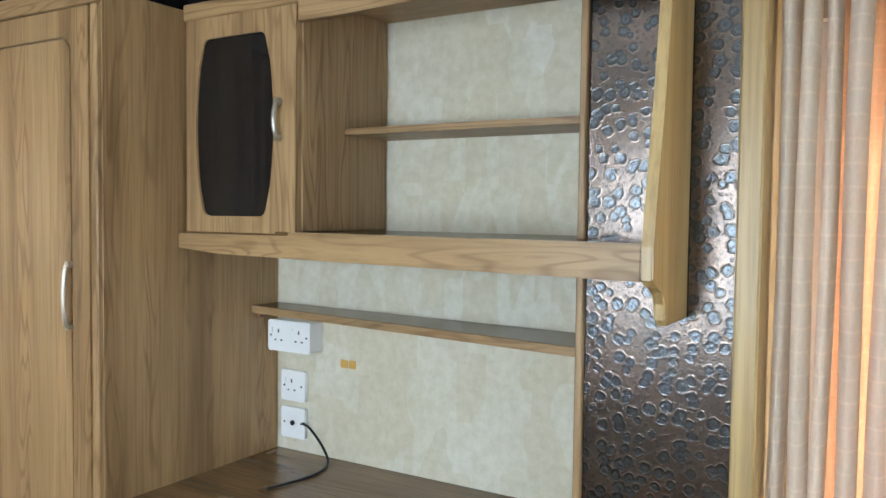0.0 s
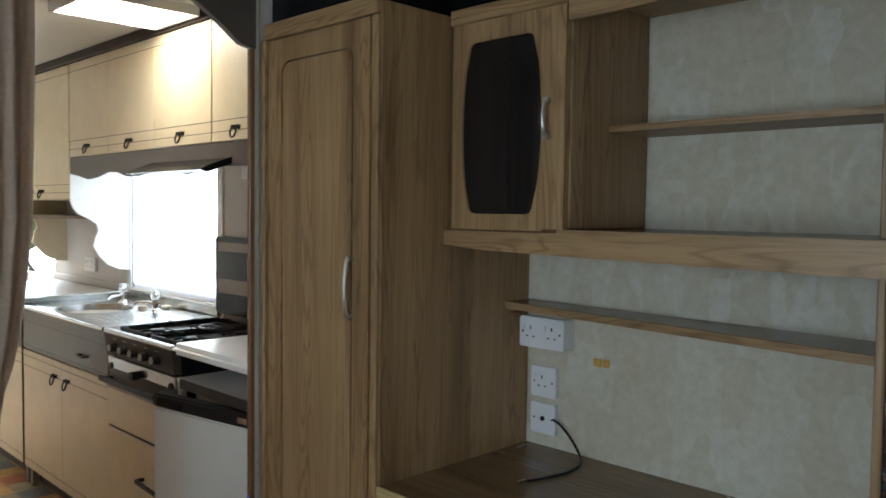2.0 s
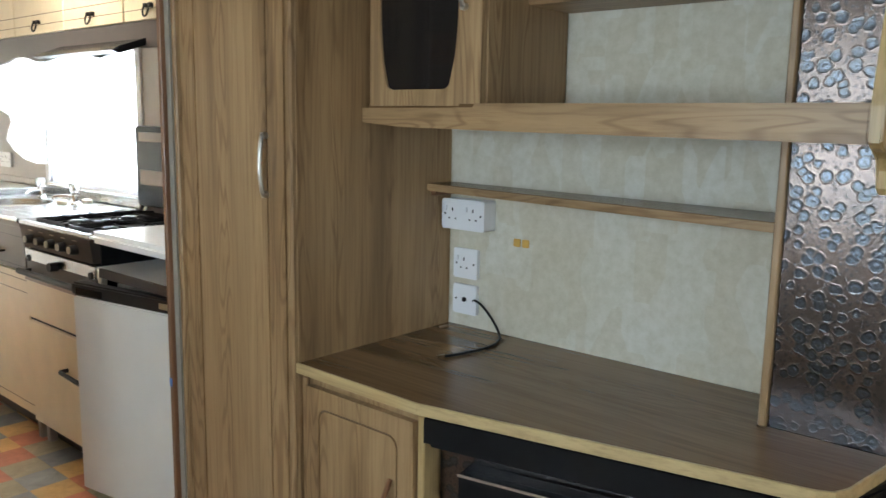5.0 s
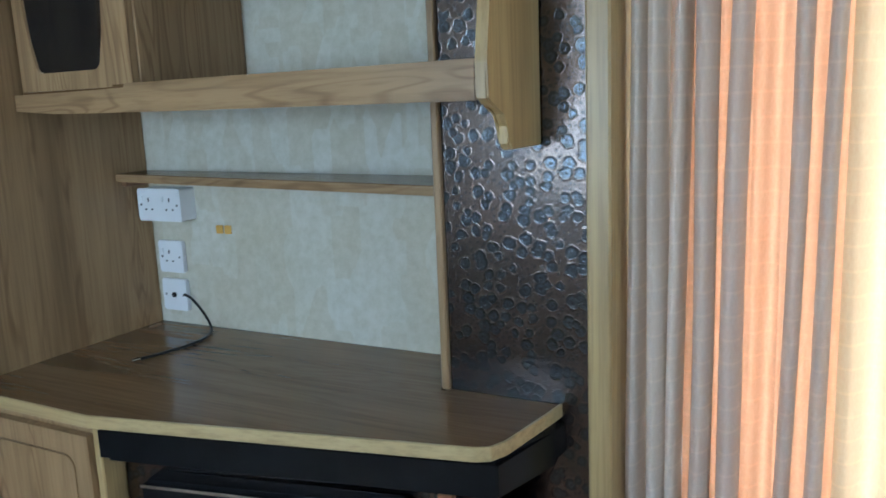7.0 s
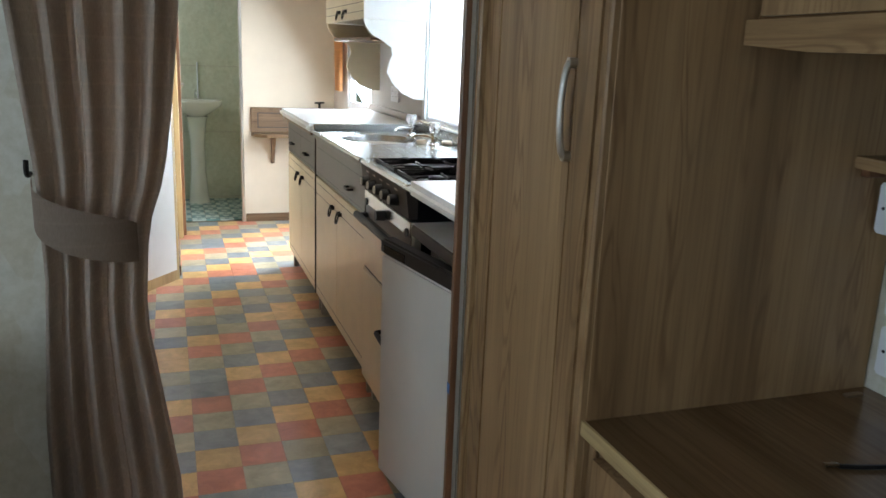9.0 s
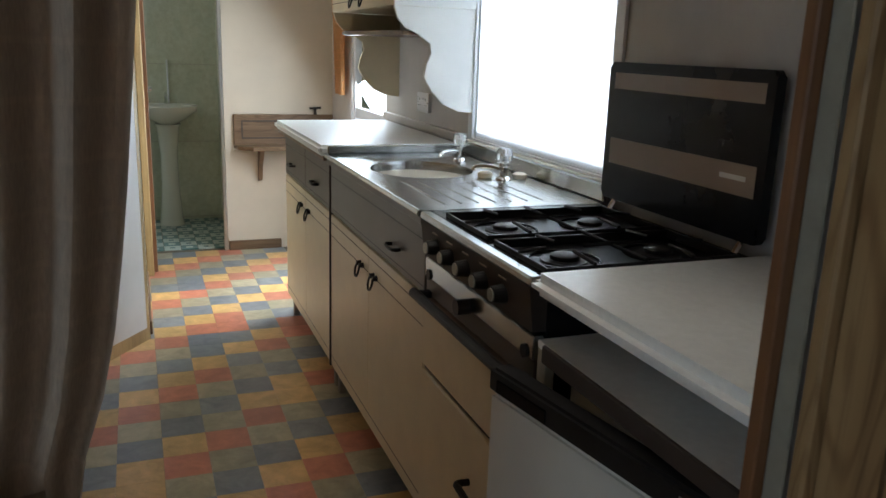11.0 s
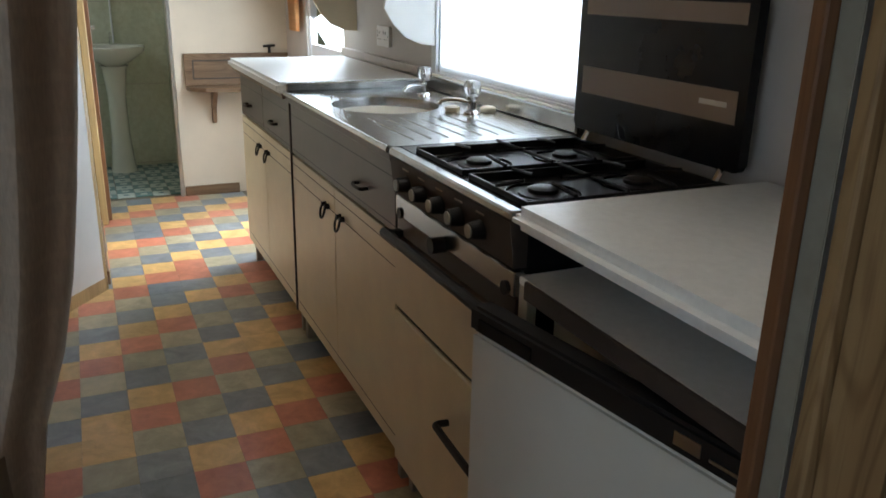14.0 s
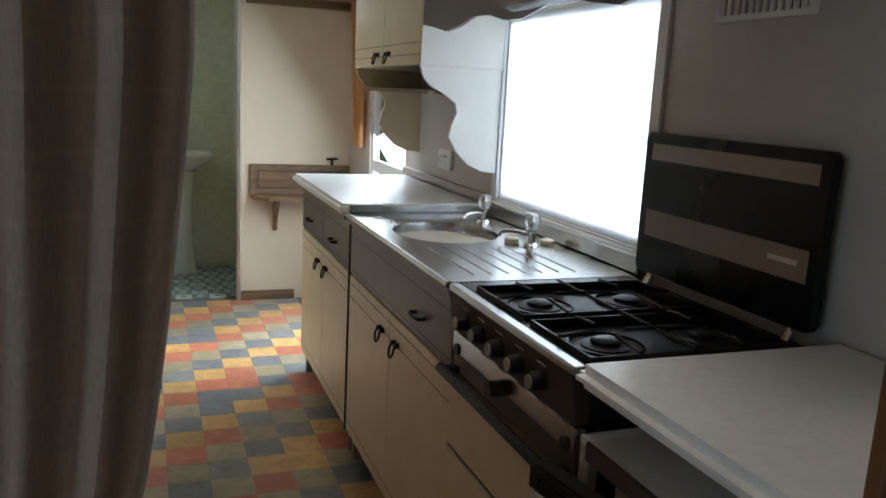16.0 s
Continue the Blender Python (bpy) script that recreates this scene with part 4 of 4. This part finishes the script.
part("front_apron", bx(-0.002, 0.012, 0.577, 1.576, 0.864, 0.892, 0.002), M_TAUPE, sk)
part("back_upstand", bx(E - 0.044, E - 0.030, 0.577, 1.577, 0.898, 0.945, 0.004), M_STEEL, sk)
part("back_ledge", bx(E - 0.030, E - 0.002, 0.577, 1.577, 0.935, 0.948, 0.003), M_INSIDE, sk)
part("side_upstand", bx(0.0, E - 0.045, 1.566, 1.577, 0.898, 0.926, 0.004), M_STEEL, sk)
for k in range(7):
    x = 0.08 + 0.045 * k
    part("drainer_rib", tube([(x, 0.64, 0.8978), (x, 0.95 + 0.012 * abs(k - 3), 0.8970)], 0.0024, 6), M_STEEL, sk)


def tap(x, y, turn):
    t = thing("tap", (x, y, 0.898), "chrome pillar tap with a clear faceted head", "tap", "pillar taps at the sink")
    part("base", lathe([(0.024, 0.898), (0.022, 0.904), (0.014, 0.910), (0.013, 0.935), (0.017, 0.940), (0.017, 0.948), (0.011, 0.952)], x, y, 18), M_CHROME, t, smooth=True)
    dx, dy = math.cos(turn), math.sin(turn)
    part("spout", tube(curve([(x, y, 0.928), (x + 0.04 * dx, y + 0.04 * dy, 0.934), (x + 0.085 * dx, y + 0.085 * dy, 0.931), (x + 0.10 * dx, y + 0.10 * dy, 0.918)], 5), 0.007, 10), M_CHROME, t, smooth=True)
    head = part("head", lathe([(0.010, 0.952), (0.023, 0.957), (0.026, 0.970), (0.024, 0.986), (0.018, 0.992), (0.005, 0.993)], x, y, 8), M_ACRYLIC, t, "clear faceted head")
    part("head_core", lathe([(0.007, 0.953), (0.009, 0.97), (0.004, 0.984)], x, y, 10), M_CHROME, head)
    return t


tap(0.385, 0.955, 2.3)
tap(0.405, 1.350, 3.6)
for x, y in ((0.350, 1.010), (0.446, 0.972)):
    s = tagged(part("sink_plug", lathe([(0.020, 0.8985), (0.023, 0.903), (0.022, 0.912), (0.012, 0.916)], x, y, 14), M_CORK, smooth=True), "small cream plug lying on the drainer", "plug", "small plugs on the drainer")

for o in [o for o in bpy.data.objects if o.parent is None and o.name.split(".")[0] in ("kitchen_sink", "tap", "sink_plug")]:
    o.location.z -= 0.008

# ---- kitchen: cooker ----
ck = thing("cooker", (0.25, 0.28, 0), "cream and black gas cooker with its lid raised", "cooker")
ck.scale = (1, 1, 0.987)
part("body", bx(0.030, 0.50, 0.004, 0.566, 0.09, 0.885, 0.003), M_BLACK, ck)
part("plinth", bx(0.08, 0.48, 0.02, 0.55, 0.0, 0.09, 0), M_UNDER, ck)
for y in (0.03, 0.54):
    part("foot", bx(0.04, 0.07, y - 0.014, y + 0.014, 0, 0.09, 0.002), M_EDGE, ck)
part("hob_rim", ring(rounded(0.0195, 0.475, 0.001, 0.568, 0.008), rounded(0.030, 0.455, 0.010, 0.505, 0.012), 2, 0.884, 0.902), M_BLACK, ck, "glossy black hob rim")
part("hob_front", bx(-0.008, 0.019, 0.001, 0.568, 0.8845, 0.9025, 0.004), M_STEEL, ck, "steel front strip of the hob")
part("hob_tray", bx(0.026, 0.46, 0.006, 0.552, 0.880, 0.8905, 0.001), M_BLACKMATT, ck, "black hob tray")
part("hob_bridge", bx(0.028, 0.455, 0.240, 0.262, 0.889, 0.9025, 0.003), M_BLACK, ck)
for cx2, cy2 in ((0.125, 0.122), (0.125, 0.382), (0.335, 0.122), (0.335, 0.382)):
    bn = part("burner", lathe([(0.046, 0.890), (0.044, 0.894), (0.028, 0.896), (0.028, 0.903), (0.022, 0.906), (0.006, 0.907)], cx2, cy2, 20), M_BLACKMATT, ck, smooth=True)
    part("burner_ring", tube([(cx2 + 0.068 * math.cos(math.tau * k / 24), cy2 + 0.068 * math.sin(math.tau * k / 24), 0.8935) for k in range(25)], 0.0028, 6), M_BLACK, bn, smooth=True)
for y0, y1 in ((0.014, 0.236), (0.266, 0.500)):
    yc, xa, xb, xm = (y0 + y1) / 2, 0.030, 0.440, 0.230
    bm = bmesh.new()
    for a in ((xa, xb, y0, y0 + 0.005), (xa, xb, y1 - 0.005, y1), (xa, xa + 0.005, y0 + 0.005, y1 - 0.005), (xb - 0.005, xb, y0 + 0.005, y1 - 0.005)):
        bx(*a, 0.894, 0.912, 0.001, bm)
    for a in ([(xm, y0 - 0.004, 0.916), (xm, y1 + 0.004, 0.916)], [(xa, yc, 0.914), (0.085, yc, 0.919)], [(0.165, yc, 0.919), (0.295, yc, 0.919)], [(0.375, yc, 0.919), (xb, yc, 0.914)],
              [(0.125, y0, 0.914), (0.125, yc - 0.036, 0.919)], [(0.125, y1, 0.914), (0.125, yc + 0.036, 0.919)], [(0.335, y0, 0.914), (0.335, yc - 0.036, 0.919)], [(0.335, y1, 0.914), (0.335, yc + 0.036, 0.919)]):
        tube(a, 0.0038, 6, bm)
    part("pan_support", bm, M_BLACKMATT, ck, "black pan support grid", True)
lid = part("lid", prism(rounded(0.012, 0.566, 0.925, 1.258, 0.012), 0, 0.474, 0.496, 0.004), M_BLACK, ck, "raised black lid with two bronze stripes")
for z0, z1 in ((1.195, 1.233), (1.014, 1.076)):
    part("stripe", bx(0.4728, 0.4745, 0.035, 0.540, z0, z1, 0.0), M_TAUPESTRIPE, lid)
part("name_mark", bx(0.4722, 0.4732, 0.060, 0.135, 1.043, 1.053, 0), M_NICKEL, lid)
for y in (0.06, 0.51):
    part("lid_hinge", tube([(0.465, y, 0.897), (0.485, y, 0.93)], 0.008, 8), M_CHROME, lid)
panel = [(-0.006, 0.884), (0.004, 0.800), (0.030, 0.800), (0.030, 0.884)]
part("control_panel", prism([(x, z) for x, z in panel], 1, 0.004, 0.566, 0.0), M_UNDER, ck, "dark brown control panel")
for k in range(5):
    y = 0.115 + 0.089 * k
    kn = part("knob", disc_x(0.001, -0.026, y, 0.838, 0.019, 18, None, 0.016), M_BLACKMATT, ck, "black control knob")
    part("cap", disc_x(-0.0255, -0.029, y, 0.838, 0.0125, 16), M_EDGE, kn)
    part("scale_mark", bx(-0.0065, -0.003, y - 0.016, y + 0.016, 0.868, 0.871, 0), M_TAUPESTRIPE, kn)
part("grill_base", bx(0.012, 0.030, 0.004, 0.566, 0.700, 0.7445, 0.002), M_TAUPE, ck)
part("grill_strip", bx(0.008, 0.030, 0.004, 0.566, 0.745, 0.792, 0.003), M_STEEL, ck, "bright steel strip")
for y in (0.035, 0.535):
    part("strip_button", disc_x(0.012, 0.004, y, 0.755, 0.013, 14), M_BLACKMATT, ck)
part("knob", disc_x(0.012, -0.020, 0.30, 0.752, 0.017, 16), M_BLACKMATT, ck, "black grill knob")
hd = part("grill_handle", tube([(-0.022, 0.010, 0.706), (-0.022, 0.560, 0.706)], 0.012, 12), M_BLACKMATT, ck, "black bar handle")
for y in (0.03, 0.54):
    part("handle_bracket", bx(-0.022, 0.030, y - 0.012, y + 0.012, 0.698, 0.714, 0.003), M_BLACKMATT, hd)
part("grill_door", bx(0.004, 0.030, 0.006, 0.564, 0.520, 0.690, 0.004), M_CREAM, ck, "cream grill door")
part("grill_trim", bx(0.000, 0.030, 0.006, 0.564, 0.668, 0.696, 0.002), M_TAUPESTRIPE, ck)
part("oven_door", bx(0.004, 0.030, 0.006, 0.564, 0.095, 0.508, 0.004), M_CREAM, ck, "cream oven door")
part("door_gap", bx(0.012, 0.029, 0.008, 0.562, 0.509, 0.519, 0), M_BLACKMATT, ck)
oh = part("oven_handle", tube(curve([(0.004, 0.245, 0.372), (-0.022, 0.245, 0.372), (-0.026, 0.22, 0.370), (-0.026, 0.08, 0.362), (-0.022, 0.05, 0.360), (0.004, 0.05, 0.360)], 4), 0.008, 8), M_BLACKMATT, ck, "black oven handle", True)

# ---- kitchen: fridge and worktop over it ----
w2 = tagged(part("worktop", bx(-0.017, E - 0.002, -0.574, -0.006, 0.866, 0.905, 0.016, seg=6), M_WORKTOP, smooth=True), "white laminate worktop with rounded edge above the fridge", "worktop")
fg = thing("fridge", (0.2, -0.30, 0), "white undercounter fridge with its door slightly ajar", "fridge")
part("cabinet", bx(0.055, 0.48, -0.565, -0.045, 0.02, 0.730, 0.008), M_FRIDGE, fg)
sf = tagged(part("shelf_board", bx(0.008, 0.50, -0.572, -0.010, 0.768, 0.783, 0.002), M_WORKTOP), "pale shelf board under the white worktop", "shelf")
part("front_lip", bx(0.0, 0.0078, -0.572, -0.040, 0.752, 0.784, 0.002), M_UNDER, sf, "dark front lip")
a0, a1 = Vector((0.014, -0.555)), Vector((-0.077, -0.018))
dd = (a1 - a0).normalized()
bk = Vector((-dd.y, dd.x)) * -1
q = [a0, a1, a1 + bk * 0.035, a0 + bk * 0.035]
dr = part("door", prism([tuple(p) for p in q], 2, 0.03, 0.700, 0.006), M_FRIDGE, fg, "white door")
g0 = [a0 - bk * 0.003, a1 - bk * 0.003 + dd * 0.003, a1 + bk * 0.038 + dd * 0.003, a0 + bk * 0.038]
part("top_band", prism([tuple(p) for p in g0], 2, 0.701, 0.746, 0.006), M_BLACKMATT, dr, "black plastic top band")
hg = [a1 - bk * 0.006 - dd * 0.02, a1 - bk * 0.006 - dd * 0.15, a1 - bk * 0.001 - dd * 0.15, a1 - bk * 0.001 - dd * 0.02]
part("handle", prism([tuple(p) for p in hg], 2, 0.708, 0.730, 0.001), M_BLACK, dr)
lg = [a0 - bk * 0.0042 + dd * 0.085, a0 - bk * 0.0042 + dd * 0.125, a0 - bk * 0.002 + dd * 0.125, a0 - bk * 0.002 + dd * 0.085]
part("badge", prism([tuple(p) for p in lg], 2, 0.714, 0.732), M_NICKEL, dr, "small pale badge")
lg = [a0 - bk * 0.0042 + dd * 0.03, a0 - bk * 0.0042 + dd * 0.072, a0 - bk * 0.002 + dd * 0.072, a0 - bk * 0.002 + dd * 0.03]
part("badge", prism([tuple(p) for p in lg], 2, 0.717, 0.721), M_NICKEL, dr)
tagged(part("side_post", bx(0.01, 0.03, -0.036, -0.008, 0.0, 0.767, 0.002), M_INSIDE), "pale support post beside the cooker", "post")


tagged(part("tape_scrap", bx(-0.0775, -0.0758, -0.609, -0.597, 0.53, 0.553, 0), M_BLUE), "small scrap of blue tape on the brown strip", "tape")


# ---- kitchen: wall cupboards ----
def wall_cupboard(y0, y1, z0, z1, n, label, pairs):
    c = thing("wall_cupboard", (0.38, (y0 + y1) / 2, z0), label, "cupboard", "kitchen wall cupboards")
    part("body", bx(0.238, E - 0.002, y0, y1, z0, z1, 0.002), M_CREAM, c)
    w = (y1 - y0) / n
    for k in range(n):
        a, b2 = y0 + w * k + 0.002, y0 + w * (k + 1) - 0.002
        dr = cream_door(c, 0.22, a, b2, z0, z1, (z0 + 0.035, z0 + 0.075, z1 - 0.04))
        ring_handle(dr, 0.22, (b2 - 0.075, (a + b2) / 2, a + 0.075)[1 - pairs[k]], z0 + 0.045)
    return c


wall_cupboard(1.535, 2.45, 1.395, 2.055, 2, "cream wall cupboard hung low with ring handles", (1, -1))
wall_cupboard(0.140, 1.530, 1.605, 2.055, 3, "cream wall cupboard with three doors over the window", (0, 0, 0))
wall_cupboard(-0.570, 0.136, 1.605, 2.055, 2, "cream wall cupboard beside the partition", (0, 0))
tagged(part("cornice", bx(0.205, 0.235, -0.572, 2.46, 2.057, ZC - 0.001, 0.004), M_UNDER), "dark brown strip along the cupboard tops", "cornice", kind="structure")
# wavy end panels and shelf under the low cupboard
wave = [(0.222, 1.394), (E - 0.003, 1.394), (E - 0.003, 1.035), (0.47, 1.04), (0.41, 1.065), (0.365, 1.11), (0.335, 1.16), (0.345, 1.205), (0.362, 1.24), (0.355, 1.275), (0.31, 1.305), (0.262, 1.325), (0.235, 1.355)]
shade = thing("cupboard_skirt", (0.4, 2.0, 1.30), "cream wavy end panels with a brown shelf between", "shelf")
part("end_panel", prism(wave, 1, 1.538, 1.554, 0.001), M_PAINT, shade)
part("end_panel", prism(wave, 1, 2.43, 2.446, 0.001), M_CREAM, shade)
part("shelf", prism([(0.26, 1.556), (0.23, 1.75), (0.225, 2.0), (0.23, 2.25), (0.26, 2.428), (E - 0.003, 2.428), (E - 0.003, 1.556)], 2, 1.30, 1.314, 0.002), M_LEDGE, shade)
tagged(part("tall_side", bx(0.222, E - 0.003, 1.532, 1.5345, 1.3945, 1.604, 0), M_PAINT), "white side board of the low cupboard", "side board")
# wavy pelmet
low = [(1.530 - 0.0135 * k * 8, 1.507 + 0.016 * math.cos(k * 0.115 * 8 * 1.55)) for k in range(15)]
pel = [(1.530, 1.603)] + [(y, z) for y, z in low if y > -0.56] + [(-0.572, 1.51), (-0.572, 1.603)]
tagged(part("pelmet", prism(pel, 0, 0.224, 0.236, 0.0), M_TAUPE), "grey-brown wavy pelmet board under the cupboards", "pelmet")
hood = thing("cooker_hood", (0.3, 0.28, 1.50), "black cooker hood under the wall cupboards", "cooker hood")
part("canopy", prism([(0.10, 1.497), (0.125, 1.512), (0.238, 1.550), (0.29, 1.604), (0.32, 1.604), (0.26, 1.535), (0.13, 1.49)], 1, 0.0, 0.62, 0.002), M_BLACK, hood)
vent = thing("wall_vent", (E, 0.29, 1.49), "white slatted wall vent", "vent")
part("frame", ring(rounded(0.15, 0.43, 1.485, 1.575, 0.006), rounded(0.165, 0.415, 1.497, 1.563, 0.004), 0, E - 0.012, E - 0.0005), M_PLASTIC, vent)
part("backing", bx(E - 0.003, E - 0.0008, 0.163, 0.417, 1.495, 1.565, 0), M_BLACKMATT, vent)
for k in range(12):
    y = 0.175 + 0.021 * k
    part("slat", bx(E - 0.010, E - 0.0032, y, y + 0.012, 1.497, 1.563, 0.001), M_PLASTIC, vent)
socket(1.99, 2.135, 0.995, 1.075, 0.006, "white double wall socket above the worktop", (2.03, 2.10))
# roller blind over the kitchen window
bl = thing("window_blind", (E, 1.085, 0.97), "white net blind glowing with daylight", "blind")
part("net", bx(E + 0.005, E + 0.007, 0.64, 1.53, 0.951, 1.57, 0), M_BLIND, bl)
part("bottom_bar", bx(E + 0.002, E + 0.009, 0.645, 1.525, 0.943, 0.9505, 0.001), M_PLASTIC, bl)
fr2 = tagged(part("trim_window", ring(rounded(0.597, 1.57, 0.922, 1.615, 0.015), rounded(0.637, 1.53, 0.946, 1.575, 0.008), 0, E - 0.010, E - 0.0005), M_PLASTIC), "white window surround", "trim", kind="structure")

# ---- kitchen: ceiling lamp ----
cl = thing("ceiling_light", (-0.01, 0.35, ZC), "lit rectangular fluorescent ceiling light", "ceiling light")
part("frame", ring(rounded(-0.215, 0.195, 0.17, 0.53, 0.012), rounded(-0.20, 0.18, 0.185, 0.515, 0.01), 2, ZC - 0.035, ZC - 0.001), M_PLASTIC, cl)
part("diffuser", prism(rounded(-0.201, 0.181, 0.184, 0.516, 0.01), 2, ZC - 0.032, ZC - 0.012), M_LAMP, cl, "glowing warm diffuser")

# ---- kitchen: far end ----
lg2 = thing("wall_ledge", (0.2, 3.70, 0.65), "brown wooden ledge on a bracket against the cream wall", "shelf")
part("back_board", bx(-0.075, E - 0.003, 3.770, 3.789, 0.655, 0.835, 0.003), M_LEDGE, lg2)
part("board_frame", ring(rounded(-0.03, 0.48, 0.69, 0.80, 0.003), rounded(-0.022, 0.472, 0.698, 0.792, 0.003), 1, 3.767, 3.771), M_UNDER, lg2)
part("ledge", prism([(-0.075, 3.768), (-0.06, 3.69), (0.02, 3.62), (E - 0.003, 3.60), (E - 0.003, 3.768)], 2, 0.632, 0.655, 0.003), M_LEDGE, lg2)
part("bracket", prism([(3.789, 0.631), (3.66, 0.631), (3.70, 0.585), (3.755, 0.52), (3.768, 0.44), (3.789, 0.43)], 0, 0.065, 0.09, 0.002), M_LEDGE, lg2)
tp = thing("gas_tap", (0.42, 3.778, 0.835), "small dark tap standing on the ledge board", "tap")
part("stem", lathe([(0.010, 0.8352), (0.008, 0.86), (0.012, 0.868)], 0.42, 3.779, 10), M_IRON, tp)
part("lever", tube([(0.385, 3.779, 0.872), (0.455, 3.779, 0.876)], 0.007, 8), M_IRON, tp)
tagged(part("top_rail", bx(-0.10, E - 0.003, 3.74, 3.789, 1.752, 1.80, 0.004), M_LEDGE), "brown wooden rail high on the cream wall", "rail")
ac = thing("short_curtain", (0.50, 3.5, 0.95), "amber curtain gathered beside the glazed door", "curtain")
pleats("drape", ac, M_AMBER, lambda s, v: ((0.495, 3.36 + 0.30 * s * (0.55 + 0.45 * v)), (-1, 0), 1.0), 0.98, 1.86, 0.015, 5, 21, rows=8)
part("rod", tube([(0.495, 2.6, 1.875), (0.495, 3.72, 1.875)], 0.006, 8), M_LIP, ac)

# washroom doorway trims and folded door
tagged(part("trim_door_chrome", bx(-0.150, -0.128, 3.775, 3.79, 0.0, 1.90, 0.003), M_NICKEL), "bright metal doorway edge strip", "trim", kind="structure")
for n, a in (("trim_door_post", (-0.607, -0.570, 3.30, 3.345)), ("trim_door_jamb", (-0.607, -0.575, 3.70, 3.79))):
    tagged(part(n, bx(*a, 0.0, ZC, 0.004), M_LIP_V), "pine door post in the corridor", "trim", kind="structure")
d2 = thing("door_2", (-0.585, 3.5, 0.01), "dark brown folded door standing open", "door", kind="structure")
part("leaf", bx(-0.600, -0.550, 3.35, 3.69, 0.01, 1.95, 0.003), M_DARKWOOD, d2)
part("door_handle", disc_x(-0.551, -0.53, 3.40, 1.0, 0.012, 12), M_NICKEL, d2)

# washroom basin
wb = thing("wash_basin", (-0.40, 4.5, 0), "white ceramic pedestal wash basin", "basin")
part("pedestal", lathe([(0.085, 0.0), (0.075, 0.05), (0.058, 0.25), (0.055, 0.5), (0.075, 0.68), (0.09, 0.70)], -0.42, 4.60, 20), M_CERAMIC, wb, smooth=True)
bm = bmesh.new()
lp = []
for sx, sy, z in ((0.30, 0.30, 0.70), (0.62, 0.66, 0.74), (0.96, 0.97, 0.79), (1.0, 1.0, 0.82), (0.97, 0.97, 0.828), (0.82, 0.80, 0.822), (0.70, 0.68, 0.75), (0.30, 0.30, 0.725)):
    lp.append([bm.verts.new((-0.42 + 0.20 * sx * math.copysign(abs(math.cos(math.tau * k / 28)) ** 0.75, math.cos(math.tau * k / 28)), 4.575 + 0.17 * sy * math.sin(math.tau * k / 28), z)) for k in range(28)])
for a, b2 in zip(lp, lp[1:]):
    for k in range(28):
        bm.faces.new((a[k], a[(k + 1) % 28], b2[(k + 1) % 28], b2[k]))
bm.faces.new(lp[0])
bm.faces.new(lp[-1])
part("bowl", bm, M_CERAMIC, wb, smooth=True)
part("tap", tube(curve([(-0.42, 4.71, 0.825), (-0.42, 4.71, 0.88), (-0.42, 4.66, 0.90), (-0.42, 4.62, 0.88)], 4), 0.009, 8), M_CHROME, wb, smooth=True)
part("pipe", tube([(-0.40, 4.742, 0.83), (-0.40, 4.742, 1.12)], 0.006, 8), M_PLASTIC, wb)
wall_tiles = thing("wall_panel", (-0.3, 4.75, 0), "pale green washroom board with joint strips", "wall panel", kind="structure")
for z in (0.02, 0.56, 1.09):
    part("joint", bx(-0.85, -0.07, 4.745, 4.7495, z, z + 0.004, 0), M_INSIDE, wall_tiles)

# ---- floor pieces, last ----
TW = 0.135
meshes = []
for m in M_VINYL:
    bm = bx(-TW / 2 + 0.0003, TW / 2 - 0.0003, -TW / 2 + 0.0003, TW / 2 - 0.0003, -0.004, 0.0, 0.0)
    me = bpy.data.meshes.new("vinyl_tile")
    bm.to_mesh(me)
    bm.free()
    me.materials.append(m)
    meshes.append(me)
rnd = random.Random(4)
for i in range(8):
    for j in range(33):
        x, y = -0.865 + TW * (i + 0.5), -0.655 + TW * (j + 0.5)
        if x > 0.16 or y > 3.76:
            continue
        k = (0, 1, 3, 2)[(i + (j // 2) * 2 + (j % 2) * 3) % 4]
        if rnd.random() < 0.08:
            k = rnd.randrange(4)
        o = new("tile", meshes[k])
        o.location = (x, y, 0.0)
        o.parent = floor
bm = bmesh.new()
bm2 = bmesh.new()
for i in range(13):
    for j in range(9):
        x, y = -1.3 + 0.1 * i, 3.86 + 0.1 * j
        if (i + j) % 2 == 0:
            bx(x + 0.002, x + 0.098, y + 0.002, y + 0.098, -0.003, 0.003, 0, bm)
            bx(x + 0.035, x + 0.065, y + 0.035, y + 0.065, 0.003, 0.0035, 0, bm2)
        else:
            bx(x + 0.002, x + 0.098, y + 0.002, y + 0.098, -0.003, 0.003, 0, bm2)
            bx(x + 0.03, x + 0.07, y + 0.03, y + 0.07, 0.003, 0.0035, 0, bm)
bf = tagged(part("floor_washroom", bm, plain("pale_floor_tile", (0.52, 0.56, 0.50), 0.3), label="teal and white check washroom floor"), category="floor", kind="structure")
part("teal_tiles", bm2, plain("teal_floor_tile", (0.10, 0.20, 0.185), 0.3), bf)
